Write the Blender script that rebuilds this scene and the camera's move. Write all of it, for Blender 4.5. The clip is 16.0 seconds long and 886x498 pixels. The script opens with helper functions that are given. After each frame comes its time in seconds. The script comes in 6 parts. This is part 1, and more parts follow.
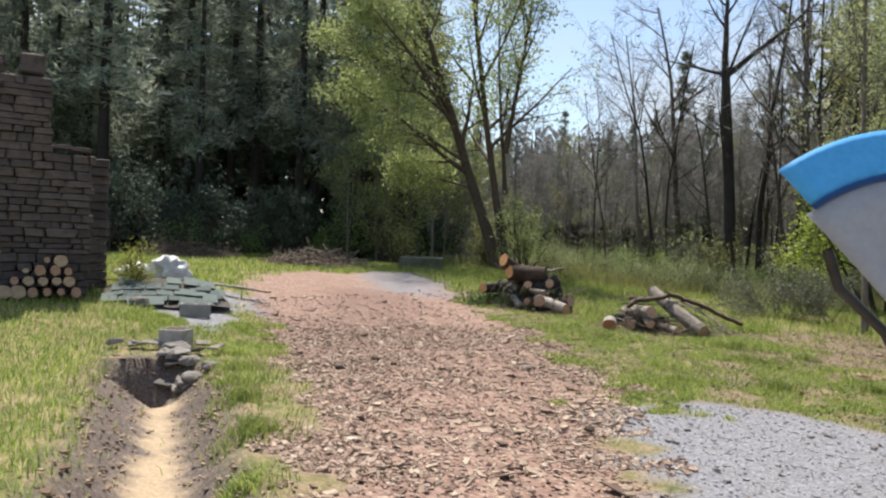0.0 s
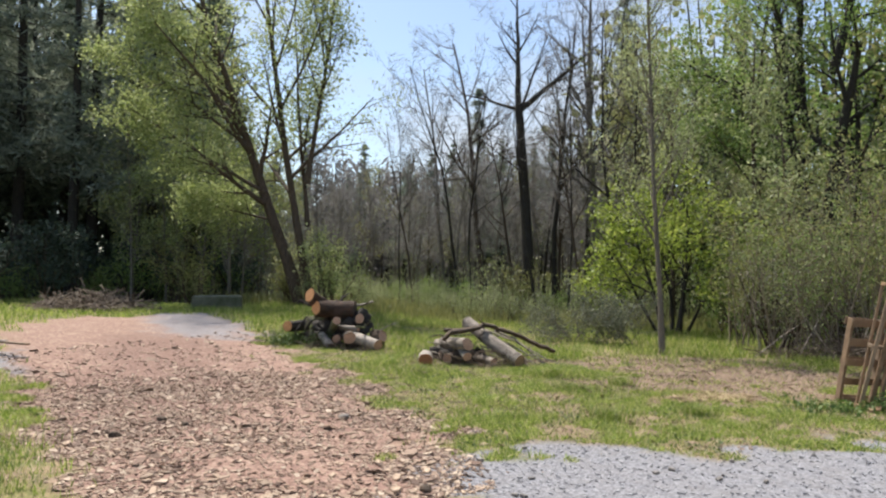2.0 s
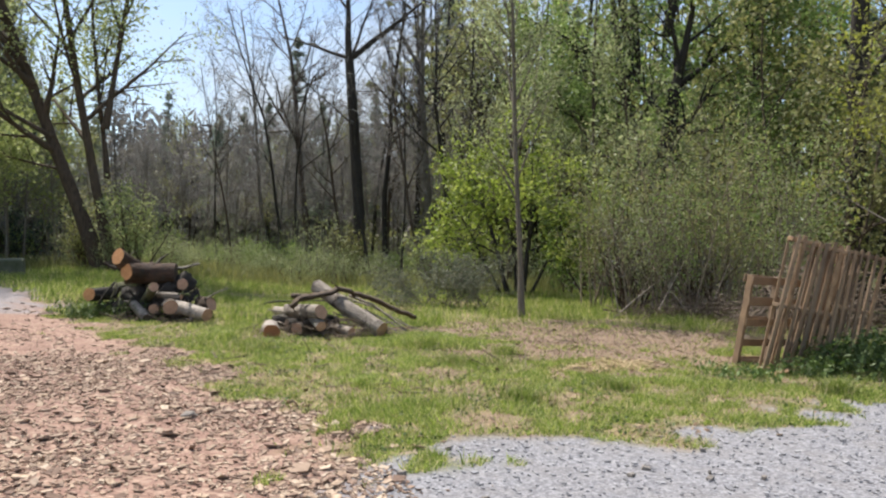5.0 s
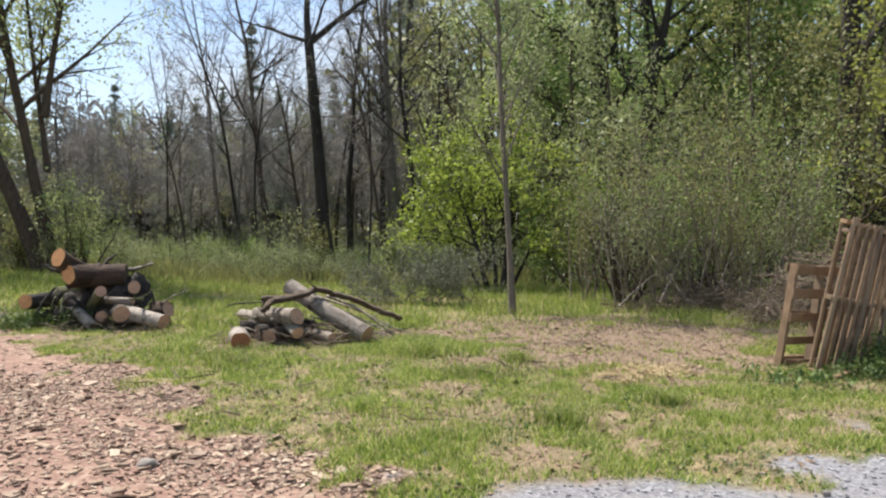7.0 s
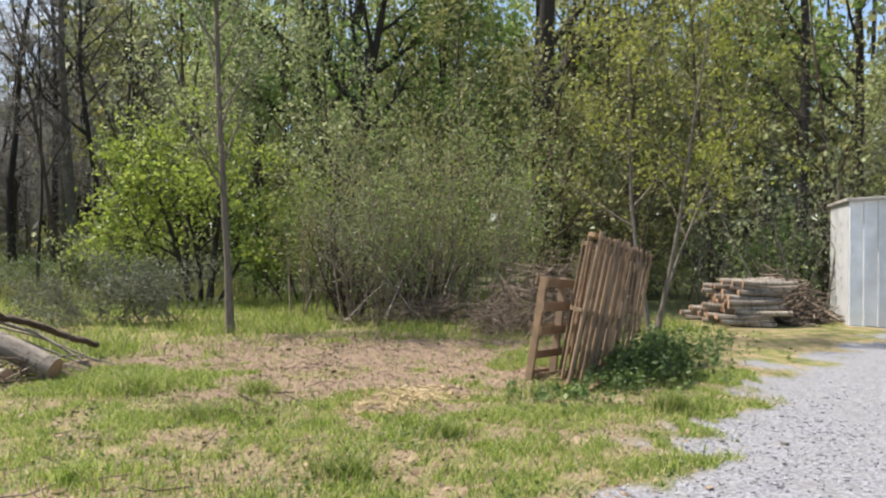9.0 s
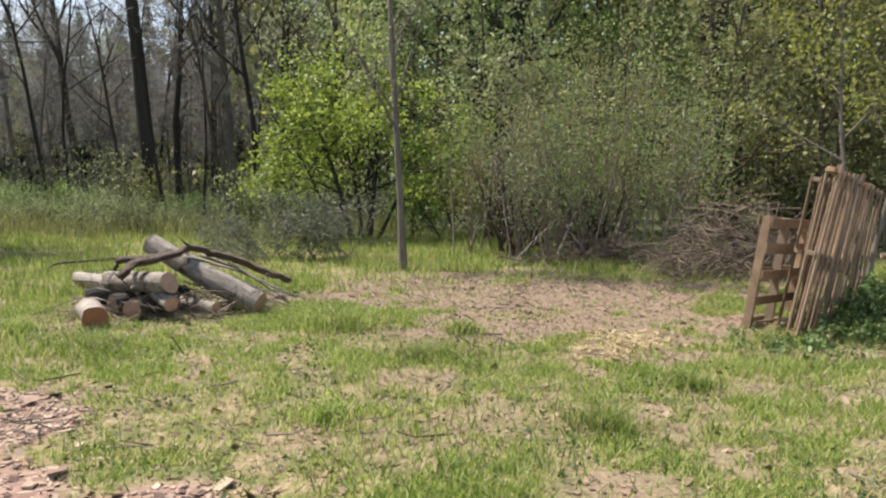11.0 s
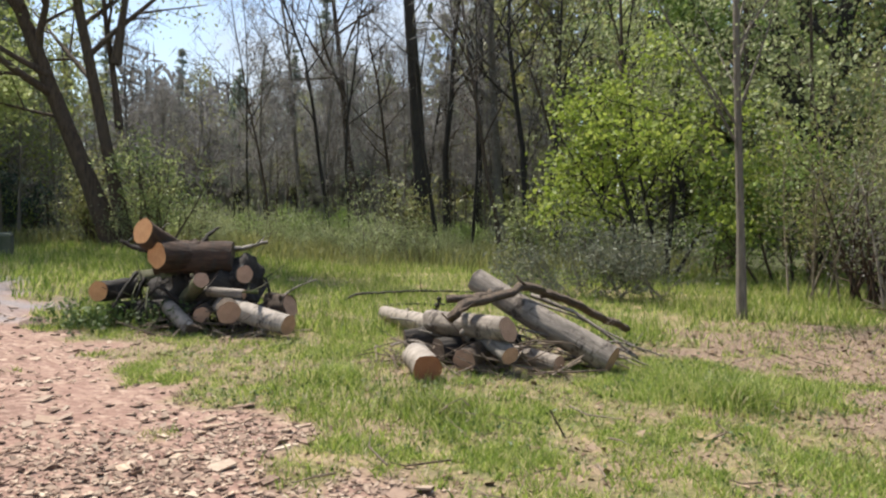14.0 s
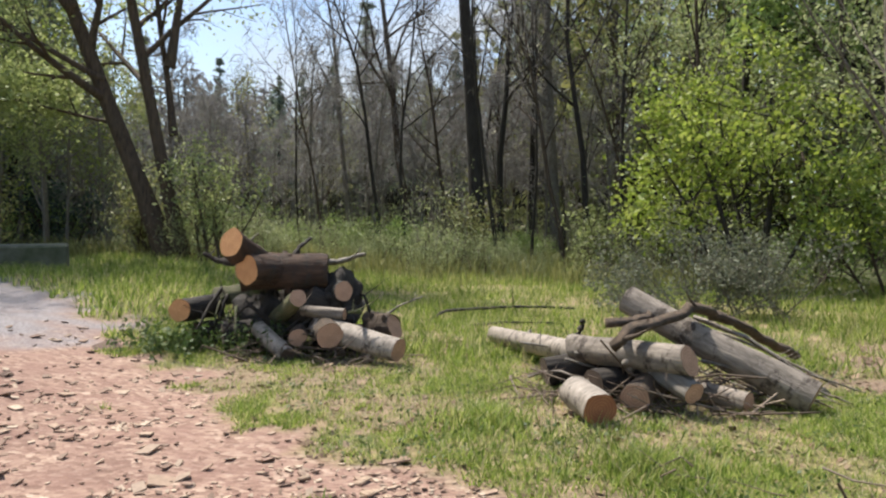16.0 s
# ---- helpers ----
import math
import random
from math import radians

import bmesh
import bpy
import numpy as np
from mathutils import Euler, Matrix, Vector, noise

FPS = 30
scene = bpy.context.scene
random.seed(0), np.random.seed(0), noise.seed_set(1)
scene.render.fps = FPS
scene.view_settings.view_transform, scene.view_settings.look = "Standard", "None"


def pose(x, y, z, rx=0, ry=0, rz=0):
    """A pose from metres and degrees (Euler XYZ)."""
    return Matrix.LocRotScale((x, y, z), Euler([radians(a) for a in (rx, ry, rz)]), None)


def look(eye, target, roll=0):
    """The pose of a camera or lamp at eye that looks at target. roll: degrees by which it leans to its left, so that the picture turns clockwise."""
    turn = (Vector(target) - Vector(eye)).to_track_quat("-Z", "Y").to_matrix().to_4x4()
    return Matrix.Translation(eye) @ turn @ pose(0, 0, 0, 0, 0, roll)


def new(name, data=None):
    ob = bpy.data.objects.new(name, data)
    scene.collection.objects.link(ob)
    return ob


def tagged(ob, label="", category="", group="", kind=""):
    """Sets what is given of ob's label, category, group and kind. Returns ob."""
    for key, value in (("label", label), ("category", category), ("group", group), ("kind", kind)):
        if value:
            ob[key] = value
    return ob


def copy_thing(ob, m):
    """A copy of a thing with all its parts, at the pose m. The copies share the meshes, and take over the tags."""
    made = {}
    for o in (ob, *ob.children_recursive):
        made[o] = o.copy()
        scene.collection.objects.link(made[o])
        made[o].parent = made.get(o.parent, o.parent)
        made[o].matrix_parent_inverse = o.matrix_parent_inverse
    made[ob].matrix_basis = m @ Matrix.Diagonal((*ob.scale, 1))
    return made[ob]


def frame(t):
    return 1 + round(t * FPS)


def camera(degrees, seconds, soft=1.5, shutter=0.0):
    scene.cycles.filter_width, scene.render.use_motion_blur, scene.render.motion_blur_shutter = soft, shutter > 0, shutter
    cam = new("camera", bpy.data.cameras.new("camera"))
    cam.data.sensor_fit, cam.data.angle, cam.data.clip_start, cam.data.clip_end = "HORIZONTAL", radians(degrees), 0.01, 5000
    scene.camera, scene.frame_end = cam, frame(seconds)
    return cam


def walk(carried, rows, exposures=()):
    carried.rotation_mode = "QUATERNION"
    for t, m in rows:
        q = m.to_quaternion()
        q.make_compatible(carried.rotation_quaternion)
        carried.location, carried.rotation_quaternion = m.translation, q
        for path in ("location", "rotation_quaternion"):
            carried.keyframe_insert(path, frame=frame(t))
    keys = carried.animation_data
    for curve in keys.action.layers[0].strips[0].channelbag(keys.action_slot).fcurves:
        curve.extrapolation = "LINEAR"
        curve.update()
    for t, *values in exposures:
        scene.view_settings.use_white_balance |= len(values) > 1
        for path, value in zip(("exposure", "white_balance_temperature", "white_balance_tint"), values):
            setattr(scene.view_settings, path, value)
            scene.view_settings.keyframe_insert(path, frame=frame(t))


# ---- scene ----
cam = camera(61.0, 16.0, soft=2.3, shutter=0.0)

PATH = [
    (0, (3.15, -3.963, 1.671), (1.956, -2.359, 1.64), 2.6),
    (0.5, (3.025, -3.835, 1.646), (1.908, -2.176, 1.651), 2.3),
    (1, (2.91, -3.599, 1.595), (1.914, -1.865, 1.644), 2.0),
    (1.5, (2.637, -3.335, 1.574), (1.774, -1.533, 1.649), 1.4),
    (2, (2.499, -3.128, 1.635), (1.761, -1.271, 1.711), 0.9),
    (2.5, (2.316, -2.855, 1.619), (1.673, -0.962, 1.669), 0.7),
    (3, (2.057, -2.601, 1.59), (1.498, -0.681, 1.61), 0.7),
    (3.5, (1.877, -2.318, 1.569), (1.397, -0.376, 1.561), 1.0),
    (4, (1.634, -2.019, 1.534), (1.24, -0.059, 1.515), 1.2),
    (4.5, (1.351, -1.809, 1.531), (1.039, 0.167, 1.515), 1.2),
    (4.7, (1.283, -1.71, 1.519), (0.999, 0.269, 1.506), 1.1),
    (6.8, (0.635, -0.306, 1.505), (0.475, 1.688, 1.471), -0.5),
    (7, (0.543, -0.208, 1.502), (0.404, 1.787, 1.469), -0.3),
    (7.5, (0.411, 0.073, 1.492), (0.365, 2.072, 1.468), 0.3),
    (8, (0.309, 0.39, 1.507), (0.529, 2.378, 1.541), 0.9),
    (8.2, (0.289, 0.518, 1.524), (0.682, 2.478, 1.586), 0.8),
    (10.3, (-0.5, 1.345, 1.482), (0.243, 3.192, 1.297), 1.0),
    (10.5, (-0.545, 1.399, 1.478), (0.082, 3.289, 1.291), 0.9),
    (11, (-0.653, 1.529, 1.503), (-0.312, 3.492, 1.327), 0.2),
    (11.5, (-0.812, 1.877, 1.451), (-0.721, 3.87, 1.316), 0.0),
    (12, (-1.024, 2.097, 1.448), (-1.122, 4.092, 1.35), -0.1),
    (12.5, (-1.168, 2.431, 1.444), (-1.374, 4.419, 1.36), -0.2),
    (13, (-1.361, 2.774, 1.445), (-1.609, 4.757, 1.359), -0.0),
    (13.5, (-1.606, 3.013, 1.45), (-1.868, 4.994, 1.362), 0.4),
    (14, (-1.841, 3.304, 1.444), (-2.116, 5.283, 1.348), 0.6),
    (14.5, (-2.146, 3.523, 1.413), (-2.443, 5.498, 1.303), 0.7),
    (15, (-2.417, 3.729, 1.405), (-2.747, 5.698, 1.283), 0.6),
    (15.5, (-2.692, 4.004, 1.421), (-3.042, 5.97, 1.32), 0.5),
    (16, (-3.013, 4.241, 1.426), (-3.357, 6.21, 1.353), 0.4),
]
LIGHTEN = [(0, 0.42), (4.7, 0.50), (7.0, 0.58), (8.2, 0.68), (11.0, 0.68), (13.0, 0.58), (16.0, 0.54)]
walk(cam, [(t, look(eye, target, roll)) for t, eye, target, roll in PATH], LIGHTEN)

# ---- light ----
SUN_AZ, SUN_EL = radians(-56), radians(60)      # azimuth from +y towards +x
world = bpy.data.worlds.new("sky")
scene.world = world
world.use_nodes = True
wn, wl = world.node_tree.nodes, world.node_tree.links
wn.clear()
sky = wn.new("ShaderNodeTexSky")
sky.sky_type, sky.sun_disc = "NISHITA", False
sky.sun_elevation, sky.sun_rotation, sky.air_density = SUN_EL, SUN_AZ, 1.0
wtc = wn.new("ShaderNodeTexCoord")
wmap = wn.new("ShaderNodeMapping")
wmap.inputs["Scale"].default_value = (1.0, 1.0, 2.6)
wno = wn.new("ShaderNodeTexNoise")
wno.inputs["Scale"].default_value, wno.inputs["Detail"].default_value = 2.1, 7
wramp = wn.new("ShaderNodeValToRGB")
wramp.color_ramp.elements[0].position, wramp.color_ramp.elements[1].position = 0.45, 0.68
wmix = wn.new("ShaderNodeMixRGB")
wmix.inputs["Color2"].default_value = (4.0, 4.25, 4.6, 1)
wbg = wn.new("ShaderNodeBackground")
wbg.inputs["Strength"].default_value = 0.135
wout = wn.new("ShaderNodeOutputWorld")
wl.new(wtc.outputs["Generated"], wmap.inputs["Vector"])
wl.new(wmap.outputs["Vector"], wno.inputs["Vector"])
wl.new(wno.outputs["Fac"], wramp.inputs["Fac"])
wl.new(wramp.outputs["Color"], wmix.inputs["Fac"])
wl.new(sky.outputs["Color"], wmix.inputs["Color1"])
wl.new(wmix.outputs["Color"], wbg.inputs["Color"])
wl.new(wbg.outputs["Background"], wout.inputs["Surface"])
sun = new("sun", bpy.data.lights.new("sun", "SUN"))
sun.data.energy, sun.data.angle, sun.data.color = 5.0, radians(0.6), (1.0, 0.93, 0.83)
to_sun = Vector((math.sin(SUN_AZ) * math.cos(SUN_EL), math.cos(SUN_AZ) * math.cos(SUN_EL), math.sin(SUN_EL)))
sun.matrix_world = look(to_sun * 60, (0, 0, 0))

# ---- materials ----


def material(name):
    m = bpy.data.materials.new(name)
    m.use_nodes = True
    n = m.node_tree.nodes
    return m, n, m.node_tree.links, n["Principled BSDF"]


def node(n, kind, **inputs):
    k = n.new("ShaderNode" + kind)
    for key, value in inputs.items():
        k.inputs[key.replace("_", " ")].default_value = value
    return k


def ramp(n, l, fac, *stops):
    r = n.new("ShaderNodeValToRGB")
    e = r.color_ramp.elements
    while len(e) < len(stops):
        e.new(0.5)
    for el, (p, c) in zip(e, stops):
        el.position, el.color = p, (*c, 1)
    l.new(fac, r.inputs["Fac"])
    return r.outputs["Color"]


def mixed(n, l, fac, a, b, blend="MIX"):
    k = n.new("ShaderNodeMixRGB")
    k.blend_type = blend
    for value, socket in ((fac, k.inputs["Fac"]), (a, k.inputs["Color1"]), (b, k.inputs["Color2"])):
        if isinstance(value, (int, float)):
            socket.default_value = value
        elif isinstance(value, tuple):
            socket.default_value = (*value, 1)
        else:
            l.new(value, socket)
    return k.outputs["Color"]


def bump(n, l, p, height, strength, distance=0.02):
    b = node(n, "Bump", Strength=strength, Distance=distance)
    l.new(height, b.inputs["Height"])
    l.new(b.outputs["Normal"], p.inputs["Normal"])


def coords(n, l, scale=(1, 1, 1), which="Object"):
    tc, mp = n.new("ShaderNodeTexCoord"), n.new("ShaderNodeMapping")
    mp.inputs["Scale"].default_value = scale
    l.new(tc.outputs[which], mp.inputs["Vector"])
    return mp.outputs["Vector"]


def noise_tex(n, l, vec, scale, detail=5, rough=0.6):
    k = node(n, "TexNoise", Scale=scale, Detail=detail, Roughness=rough)
    l.new(vec, k.inputs["Vector"])
    return k.outputs["Fac"]


def bark(name, dark, light, stretch=(7, 7, 1.3), rough=0.9, strength=0.8, patches=None):
    m, n, l, p = material(name)
    v = coords(n, l, stretch)
    f = noise_tex(n, l, v, 3.0, 8, 0.65)
    g = noise_tex(n, l, coords(n, l, (1, 1, 1)), 1.7, 4)
    c = ramp(n, l, f, (0.32, dark), (0.72, light))
    c = mixed(n, l, ramp(n, l, g, (0.45, (0, 0, 0)), (0.7, (0.55, 0.55, 0.55))), c, tuple(0.55 * a + 0.02 for a in light))
    if patches:
        h = noise_tex(n, l, coords(n, l, (2.5, 2.5, 5)), 1.7, 7, 0.72)
        c = mixed(n, l, ramp(n, l, h, (0.52, (0, 0, 0)), (0.60, (1, 1, 1))), c, patches)
    l.new(c, p.inputs["Base Color"])
    p.inputs["Roughness"].default_value = rough
    bump(n, l, p, f, strength, 0.03)
    return m


def leaves(name, cols, glow=0.45, rough=0.55):
    """Thin leaf: diffuse with light shining through, each leaf of its own tint."""
    m, n, l, p = material(name)
    g = n.new("ShaderNodeNewGeometry")
    oi = n.new("ShaderNodeObjectInfo")
    c = ramp(n, l, g.outputs["Random Per Island"], *[(i / max(1, len(cols) - 1), a) for i, a in enumerate(cols)])
    hs = node(n, "HueSaturation", Saturation=1.0)
    mr = node(n, "MapRange", To_Min=0.75, To_Max=1.2)
    l.new(oi.outputs["Random"], mr.inputs["Value"])
    l.new(mr.outputs["Result"], hs.inputs["Value"])
    l.new(c, hs.inputs["Color"])
    l.new(hs.outputs["Color"], p.inputs["Base Color"])
    p.inputs["Roughness"].default_value = rough
    t = n.new("ShaderNodeBsdfTranslucent")
    l.new(hs.outputs["Color"], t.inputs["Color"])
    mx = node(n, "MixShader", Fac=glow)
    l.new(p.outputs[0], mx.inputs[1])
    l.new(t.outputs[0], mx.inputs[2])
    l.new(mx.outputs[0], n["Material Output"].inputs["Surface"])
    return m


def pieces(name, cols, rough=0.85, grain=30):
    """Loose small pieces, each with its own tint and some grain."""
    m, n, l, p = material(name)
    g = n.new("ShaderNodeNewGeometry")
    c = ramp(n, l, g.outputs["Random Per Island"], *[(i / max(1, len(cols) - 1), a) for i, a in enumerate(cols)])
    f = noise_tex(n, l, coords(n, l), grain, 4)
    c = mixed(n, l, 0.55, c, ramp(n, l, f, (0.3, (0.45, 0.45, 0.45)), (0.75, (1, 1, 1))), "MULTIPLY")
    l.new(c, p.inputs["Base Color"])
    p.inputs["Roughness"].default_value = rough
    return m


def rough_stuff(name, dark, light, scale=8, rough=0.85, strength=0.4, stain=None, metal=0.0, other=None):
    m, n, l, p = material(name)
    v = coords(n, l)
    oi = n.new("ShaderNodeObjectInfo")
    add = n.new("ShaderNodeVectorMath")
    l.new(v, add.inputs[0])
    l.new(oi.outputs["Random"], add.inputs[1])
    f = noise_tex(n, l, add.outputs[0], scale, 7, 0.65)
    c = ramp(n, l, f, (0.3, dark), (0.7, light))
    hs = node(n, "HueSaturation")
    mr = node(n, "MapRange", To_Min=0.7, To_Max=1.25)
    l.new(oi.outputs["Random"], mr.inputs["Value"])
    l.new(mr.outputs["Result"], hs.inputs["Value"])
    if other:
        w = node(n, "TexWhiteNoise")
        w.noise_dimensions = "1D"
        l.new(oi.outputs["Random"], w.inputs["W"])
        c = mixed(n, l, w.outputs["Value"], c, other)
    l.new(c, hs.inputs["Color"])
    c = hs.outputs["Color"]
    if stain:
        g = noise_tex(n, l, v, scale * 0.25, 5)
        c = mixed(n, l, ramp(n, l, g, (0.5, (0, 0, 0)), (0.66, (0.8, 0.8, 0.8))), c, stain)
    l.new(c, p.inputs["Base Color"])
    p.inputs["Roughness"].default_value, p.inputs["Metallic"].default_value = rough, metal
    bump(n, l, p, f, strength, 0.01)
    return m


def cut_wood(name, pale, dark, edge):
    """Sawn end: rings round the local z axis, darker bark edge, radial checks."""
    m, n, l, p = material(name)
    tc = n.new("ShaderNodeTexCoord")
    sep = n.new("ShaderNodeSeparateXYZ")
    l.new(tc.outputs["Object"], sep.inputs[0])
    com = n.new("ShaderNodeCombineXYZ")
    l.new(sep.outputs["X"], com.inputs["X"])
    l.new(sep.outputs["Y"], com.inputs["Y"])
    w = node(n, "TexWave", Scale=14.0, Distortion=2.5, Detail=3.0)
    w.wave_type, w.rings_direction = "RINGS", "SPHERICAL"
    l.new(com.outputs[0], w.inputs["Vector"])
    f = noise_tex(n, l, com.outputs[0], 9, 6)
    c = ramp(n, l, w.outputs["Fac"], (0.1, dark), (0.8, pale))
    c = mixed(n, l, ramp(n, l, f, (0.4, (0, 0, 0)), (0.75, (0.7, 0.7, 0.7))), c, edge)
    l.new(c, p.inputs["Base Color"])
    p.inputs["Roughness"].default_value = 0.8
    bump(n, l, p, f, 0.3, 0.01)
    return m


M_BARK_DARK = bark("dark bark", (0.012, 0.010, 0.009), (0.055, 0.045, 0.036))
M_BARK_GREY = bark("grey bark", (0.09, 0.08, 0.07), (0.28, 0.25, 0.21))
M_BARK_BROWN = bark("brown bark", (0.03, 0.022, 0.016), (0.13, 0.09, 0.06))
M_BARK_RED = bark("red brown bark", (0.018, 0.011, 0.008), (0.105, 0.058, 0.036), strength=1.0, patches=(0.045, 0.035, 0.028))
M_TAN = bark("tan shrub bark", (0.14, 0.11, 0.08), (0.36, 0.30, 0.23))
M_THIN = bark("grey brown young bark", (0.085, 0.072, 0.058), (0.24, 0.205, 0.165))
M_BIRCH = bark("pale birch bark", (0.19, 0.16, 0.13), (0.45, 0.39, 0.33), (3, 3, 6), 0.75, 0.4, patches=(0.06, 0.045, 0.035))
M_PALE_LOG = bark("pale peeled log", (0.11, 0.09, 0.072), (0.38, 0.325, 0.27), (5, 5, 1.2), 0.8, 0.7, patches=(0.06, 0.045, 0.035))
M_MOSSY = bark("mossy bark", (0.04, 0.04, 0.02), (0.18, 0.17, 0.09), patches=(0.07, 0.10, 0.025))
M_CUT_ORANGE = cut_wood("orange cut wood", (0.66, 0.37, 0.17), (0.50, 0.25, 0.10), (0.42, 0.19, 0.08))
M_CUT_PINK = cut_wood("weathered cut wood", (0.52, 0.33, 0.23), (0.38, 0.22, 0.14), (0.28, 0.16, 0.10))
M_CUT_RED = cut_wood("red cut wood", (0.40, 0.17, 0.08), (0.28, 0.11, 0.05), (0.22, 0.08, 0.04))
M_CUT_TAN = cut_wood("tan cut wood", (0.56, 0.42, 0.30), (0.42, 0.29, 0.19), (0.30, 0.20, 0.13))
M_CUT_DARK = cut_wood("dark cut wood", (0.12, 0.08, 0.06), (0.07, 0.05, 0.035), (0.04, 0.03, 0.02))
M_LEAF_WILLOW = leaves("spring willow leaf", ((0.23, 0.285, 0.095), (0.335, 0.39, 0.15), (0.48, 0.52, 0.25)), 0.5)
M_LEAF_BRIGHT = leaves("bright green leaf", ((0.20, 0.285, 0.040), (0.33, 0.42, 0.070), (0.46, 0.52, 0.125)), 0.5)
M_LEAF_GREEN = leaves("green leaf", ((0.14, 0.225, 0.058), (0.235, 0.34, 0.092), (0.37, 0.47, 0.14)), 0.45)
M_LEAF_OLIVE = leaves("olive leaf", ((0.160, 0.192, 0.064), (0.272, 0.272, 0.096), (0.384, 0.384, 0.160)), 0.4)
M_LEAF_PALE = leaves("pale grey-green spring leaf", ((0.17, 0.20, 0.095), (0.28, 0.32, 0.15), (0.42, 0.46, 0.24)), 0.5)
M_LEAF_YELLOW = leaves("yellow green leaf", ((0.253, 0.287, 0.046), (0.380, 0.414, 0.069), (0.483, 0.506, 0.115)), 0.5)
M_LEAF_GREY = leaves("grey green leaf", ((0.11, 0.13, 0.08), (0.17, 0.19, 0.12), (0.26, 0.27, 0.19)), 0.25, 0.75)
M_BUDS = leaves("grey brown twig buds", ((0.15, 0.139, 0.135), (0.24, 0.23, 0.222), (0.335, 0.325, 0.295)), 0.35, 0.75)
M_NEEDLE = leaves("conifer needle", ((0.09, 0.13, 0.095), (0.19, 0.24, 0.175), (0.34, 0.385, 0.285)), 0.38, 0.7)
# green shrub leaf with the shade at the conifers put into its colour
M_SHRUB_SHADED = leaves("shade-darkened shrub leaf", ((0.028, 0.05, 0.034), (0.055, 0.085, 0.06), (0.10, 0.13, 0.095)), 0.25, 0.7)
M_NEEDLE_PALE = leaves("pale conifer needle", ((0.15, 0.185, 0.14), (0.27, 0.31, 0.24), (0.40, 0.44, 0.35)), 0.4, 0.7)
M_GRASS = leaves("grass blade", ((0.072, 0.132, 0.021), (0.172, 0.252, 0.041), (0.28, 0.368, 0.072), (0.43, 0.50, 0.125), (0.64, 0.55, 0.33)), 0.5)
M_GRASS_DRY = leaves("dry grass", ((0.32, 0.26, 0.15), (0.46, 0.38, 0.23), (0.58, 0.49, 0.32)), 0.3)
M_WEED = leaves("dark weed leaf", ((0.05, 0.095, 0.022), (0.095, 0.155, 0.035), (0.16, 0.215, 0.075)), 0.35)
M_STRAW = leaves("yellow straw", ((0.34, 0.25, 0.13), (0.46, 0.35, 0.19), (0.56, 0.45, 0.27)), 0.2, 0.6)
M_CHIPS = pieces("wood chips", ((0.12, 0.072, 0.053), (0.29, 0.19, 0.138), (0.42, 0.298, 0.215), (0.64, 0.51, 0.385), (0.19, 0.118, 0.087), (0.52, 0.39, 0.285)))
M_STONES = pieces("gravel stones", ((0.16, 0.16, 0.175), (0.25, 0.25, 0.27), (0.34, 0.34, 0.36), (0.44, 0.44, 0.45)))
M_LITTER = pieces("leaf litter", ((0.15, 0.09, 0.055), (0.27, 0.18, 0.11), (0.40, 0.29, 0.19), (0.20, 0.14, 0.10)))
M_TWIGS = pieces("dead twigs", ((0.10, 0.07, 0.05), (0.20, 0.15, 0.11), (0.31, 0.25, 0.19)))
M_STONE = rough_stuff("brown field stone", (0.045, 0.036, 0.034), (0.175, 0.135, 0.118), 6, 0.9, 0.8, stain=(0.045, 0.04, 0.038), other=(0.11, 0.088, 0.082))
M_MORTAR = rough_stuff("old mortar", (0.06, 0.05, 0.045), (0.15, 0.13, 0.115), 12, 0.95, 0.6)
M_SLATE = rough_stuff("flat grey stone", (0.12, 0.105, 0.095), (0.29, 0.26, 0.23), 9, 0.85, 0.5)
M_CONCRETE = rough_stuff("concrete", (0.27, 0.25, 0.23), (0.45, 0.42, 0.39), 10, 0.9, 0.4, stain=(0.20, 0.18, 0.16))
M_MOSSY_CONC = rough_stuff("weathered mossy concrete", (0.07, 0.078, 0.052), (0.18, 0.18, 0.135), 5, 0.9, 0.4, stain=(0.05, 0.065, 0.028))
M_PALLET = rough_stuff("weathered pallet wood", (0.16, 0.095, 0.052), (0.40, 0.255, 0.145), 7, 0.8, 0.5, stain=(0.11, 0.07, 0.045), other=(0.235, 0.17, 0.115))
M_SHINGLE = rough_stuff("grey green roofing felt", (0.06, 0.082, 0.076), (0.125, 0.155, 0.143), 40, 0.9, 0.4)
M_BLACK = rough_stuff("black coated steel", (0.012, 0.012, 0.013), (0.03, 0.03, 0.032), 20, 0.45, 0.1)
M_WHITE = rough_stuff("white crumpled plastic", (0.70, 0.70, 0.69), (0.82, 0.82, 0.80), 5, 0.5, 0.4)
M_SHED = rough_stuff("white painted sheet metal", (0.62, 0.63, 0.65), (0.78, 0.79, 0.81), 3, 0.45, 0.1, stain=(0.55, 0.55, 0.55))
M_BLUE = rough_stuff("blue canopy fabric", (0.05, 0.30, 0.66), (0.075, 0.38, 0.76), 60, 0.7, 0.1)
M_NAVY = rough_stuff("dark blue piping", (0.012, 0.07, 0.24), (0.02, 0.09, 0.30), 60, 0.7, 0.1)
M_GREYFAB = rough_stuff("grey canopy fabric", (0.40, 0.39, 0.43), (0.48, 0.47, 0.50), 60, 0.8, 0.1)

# ---- mesh tools ----


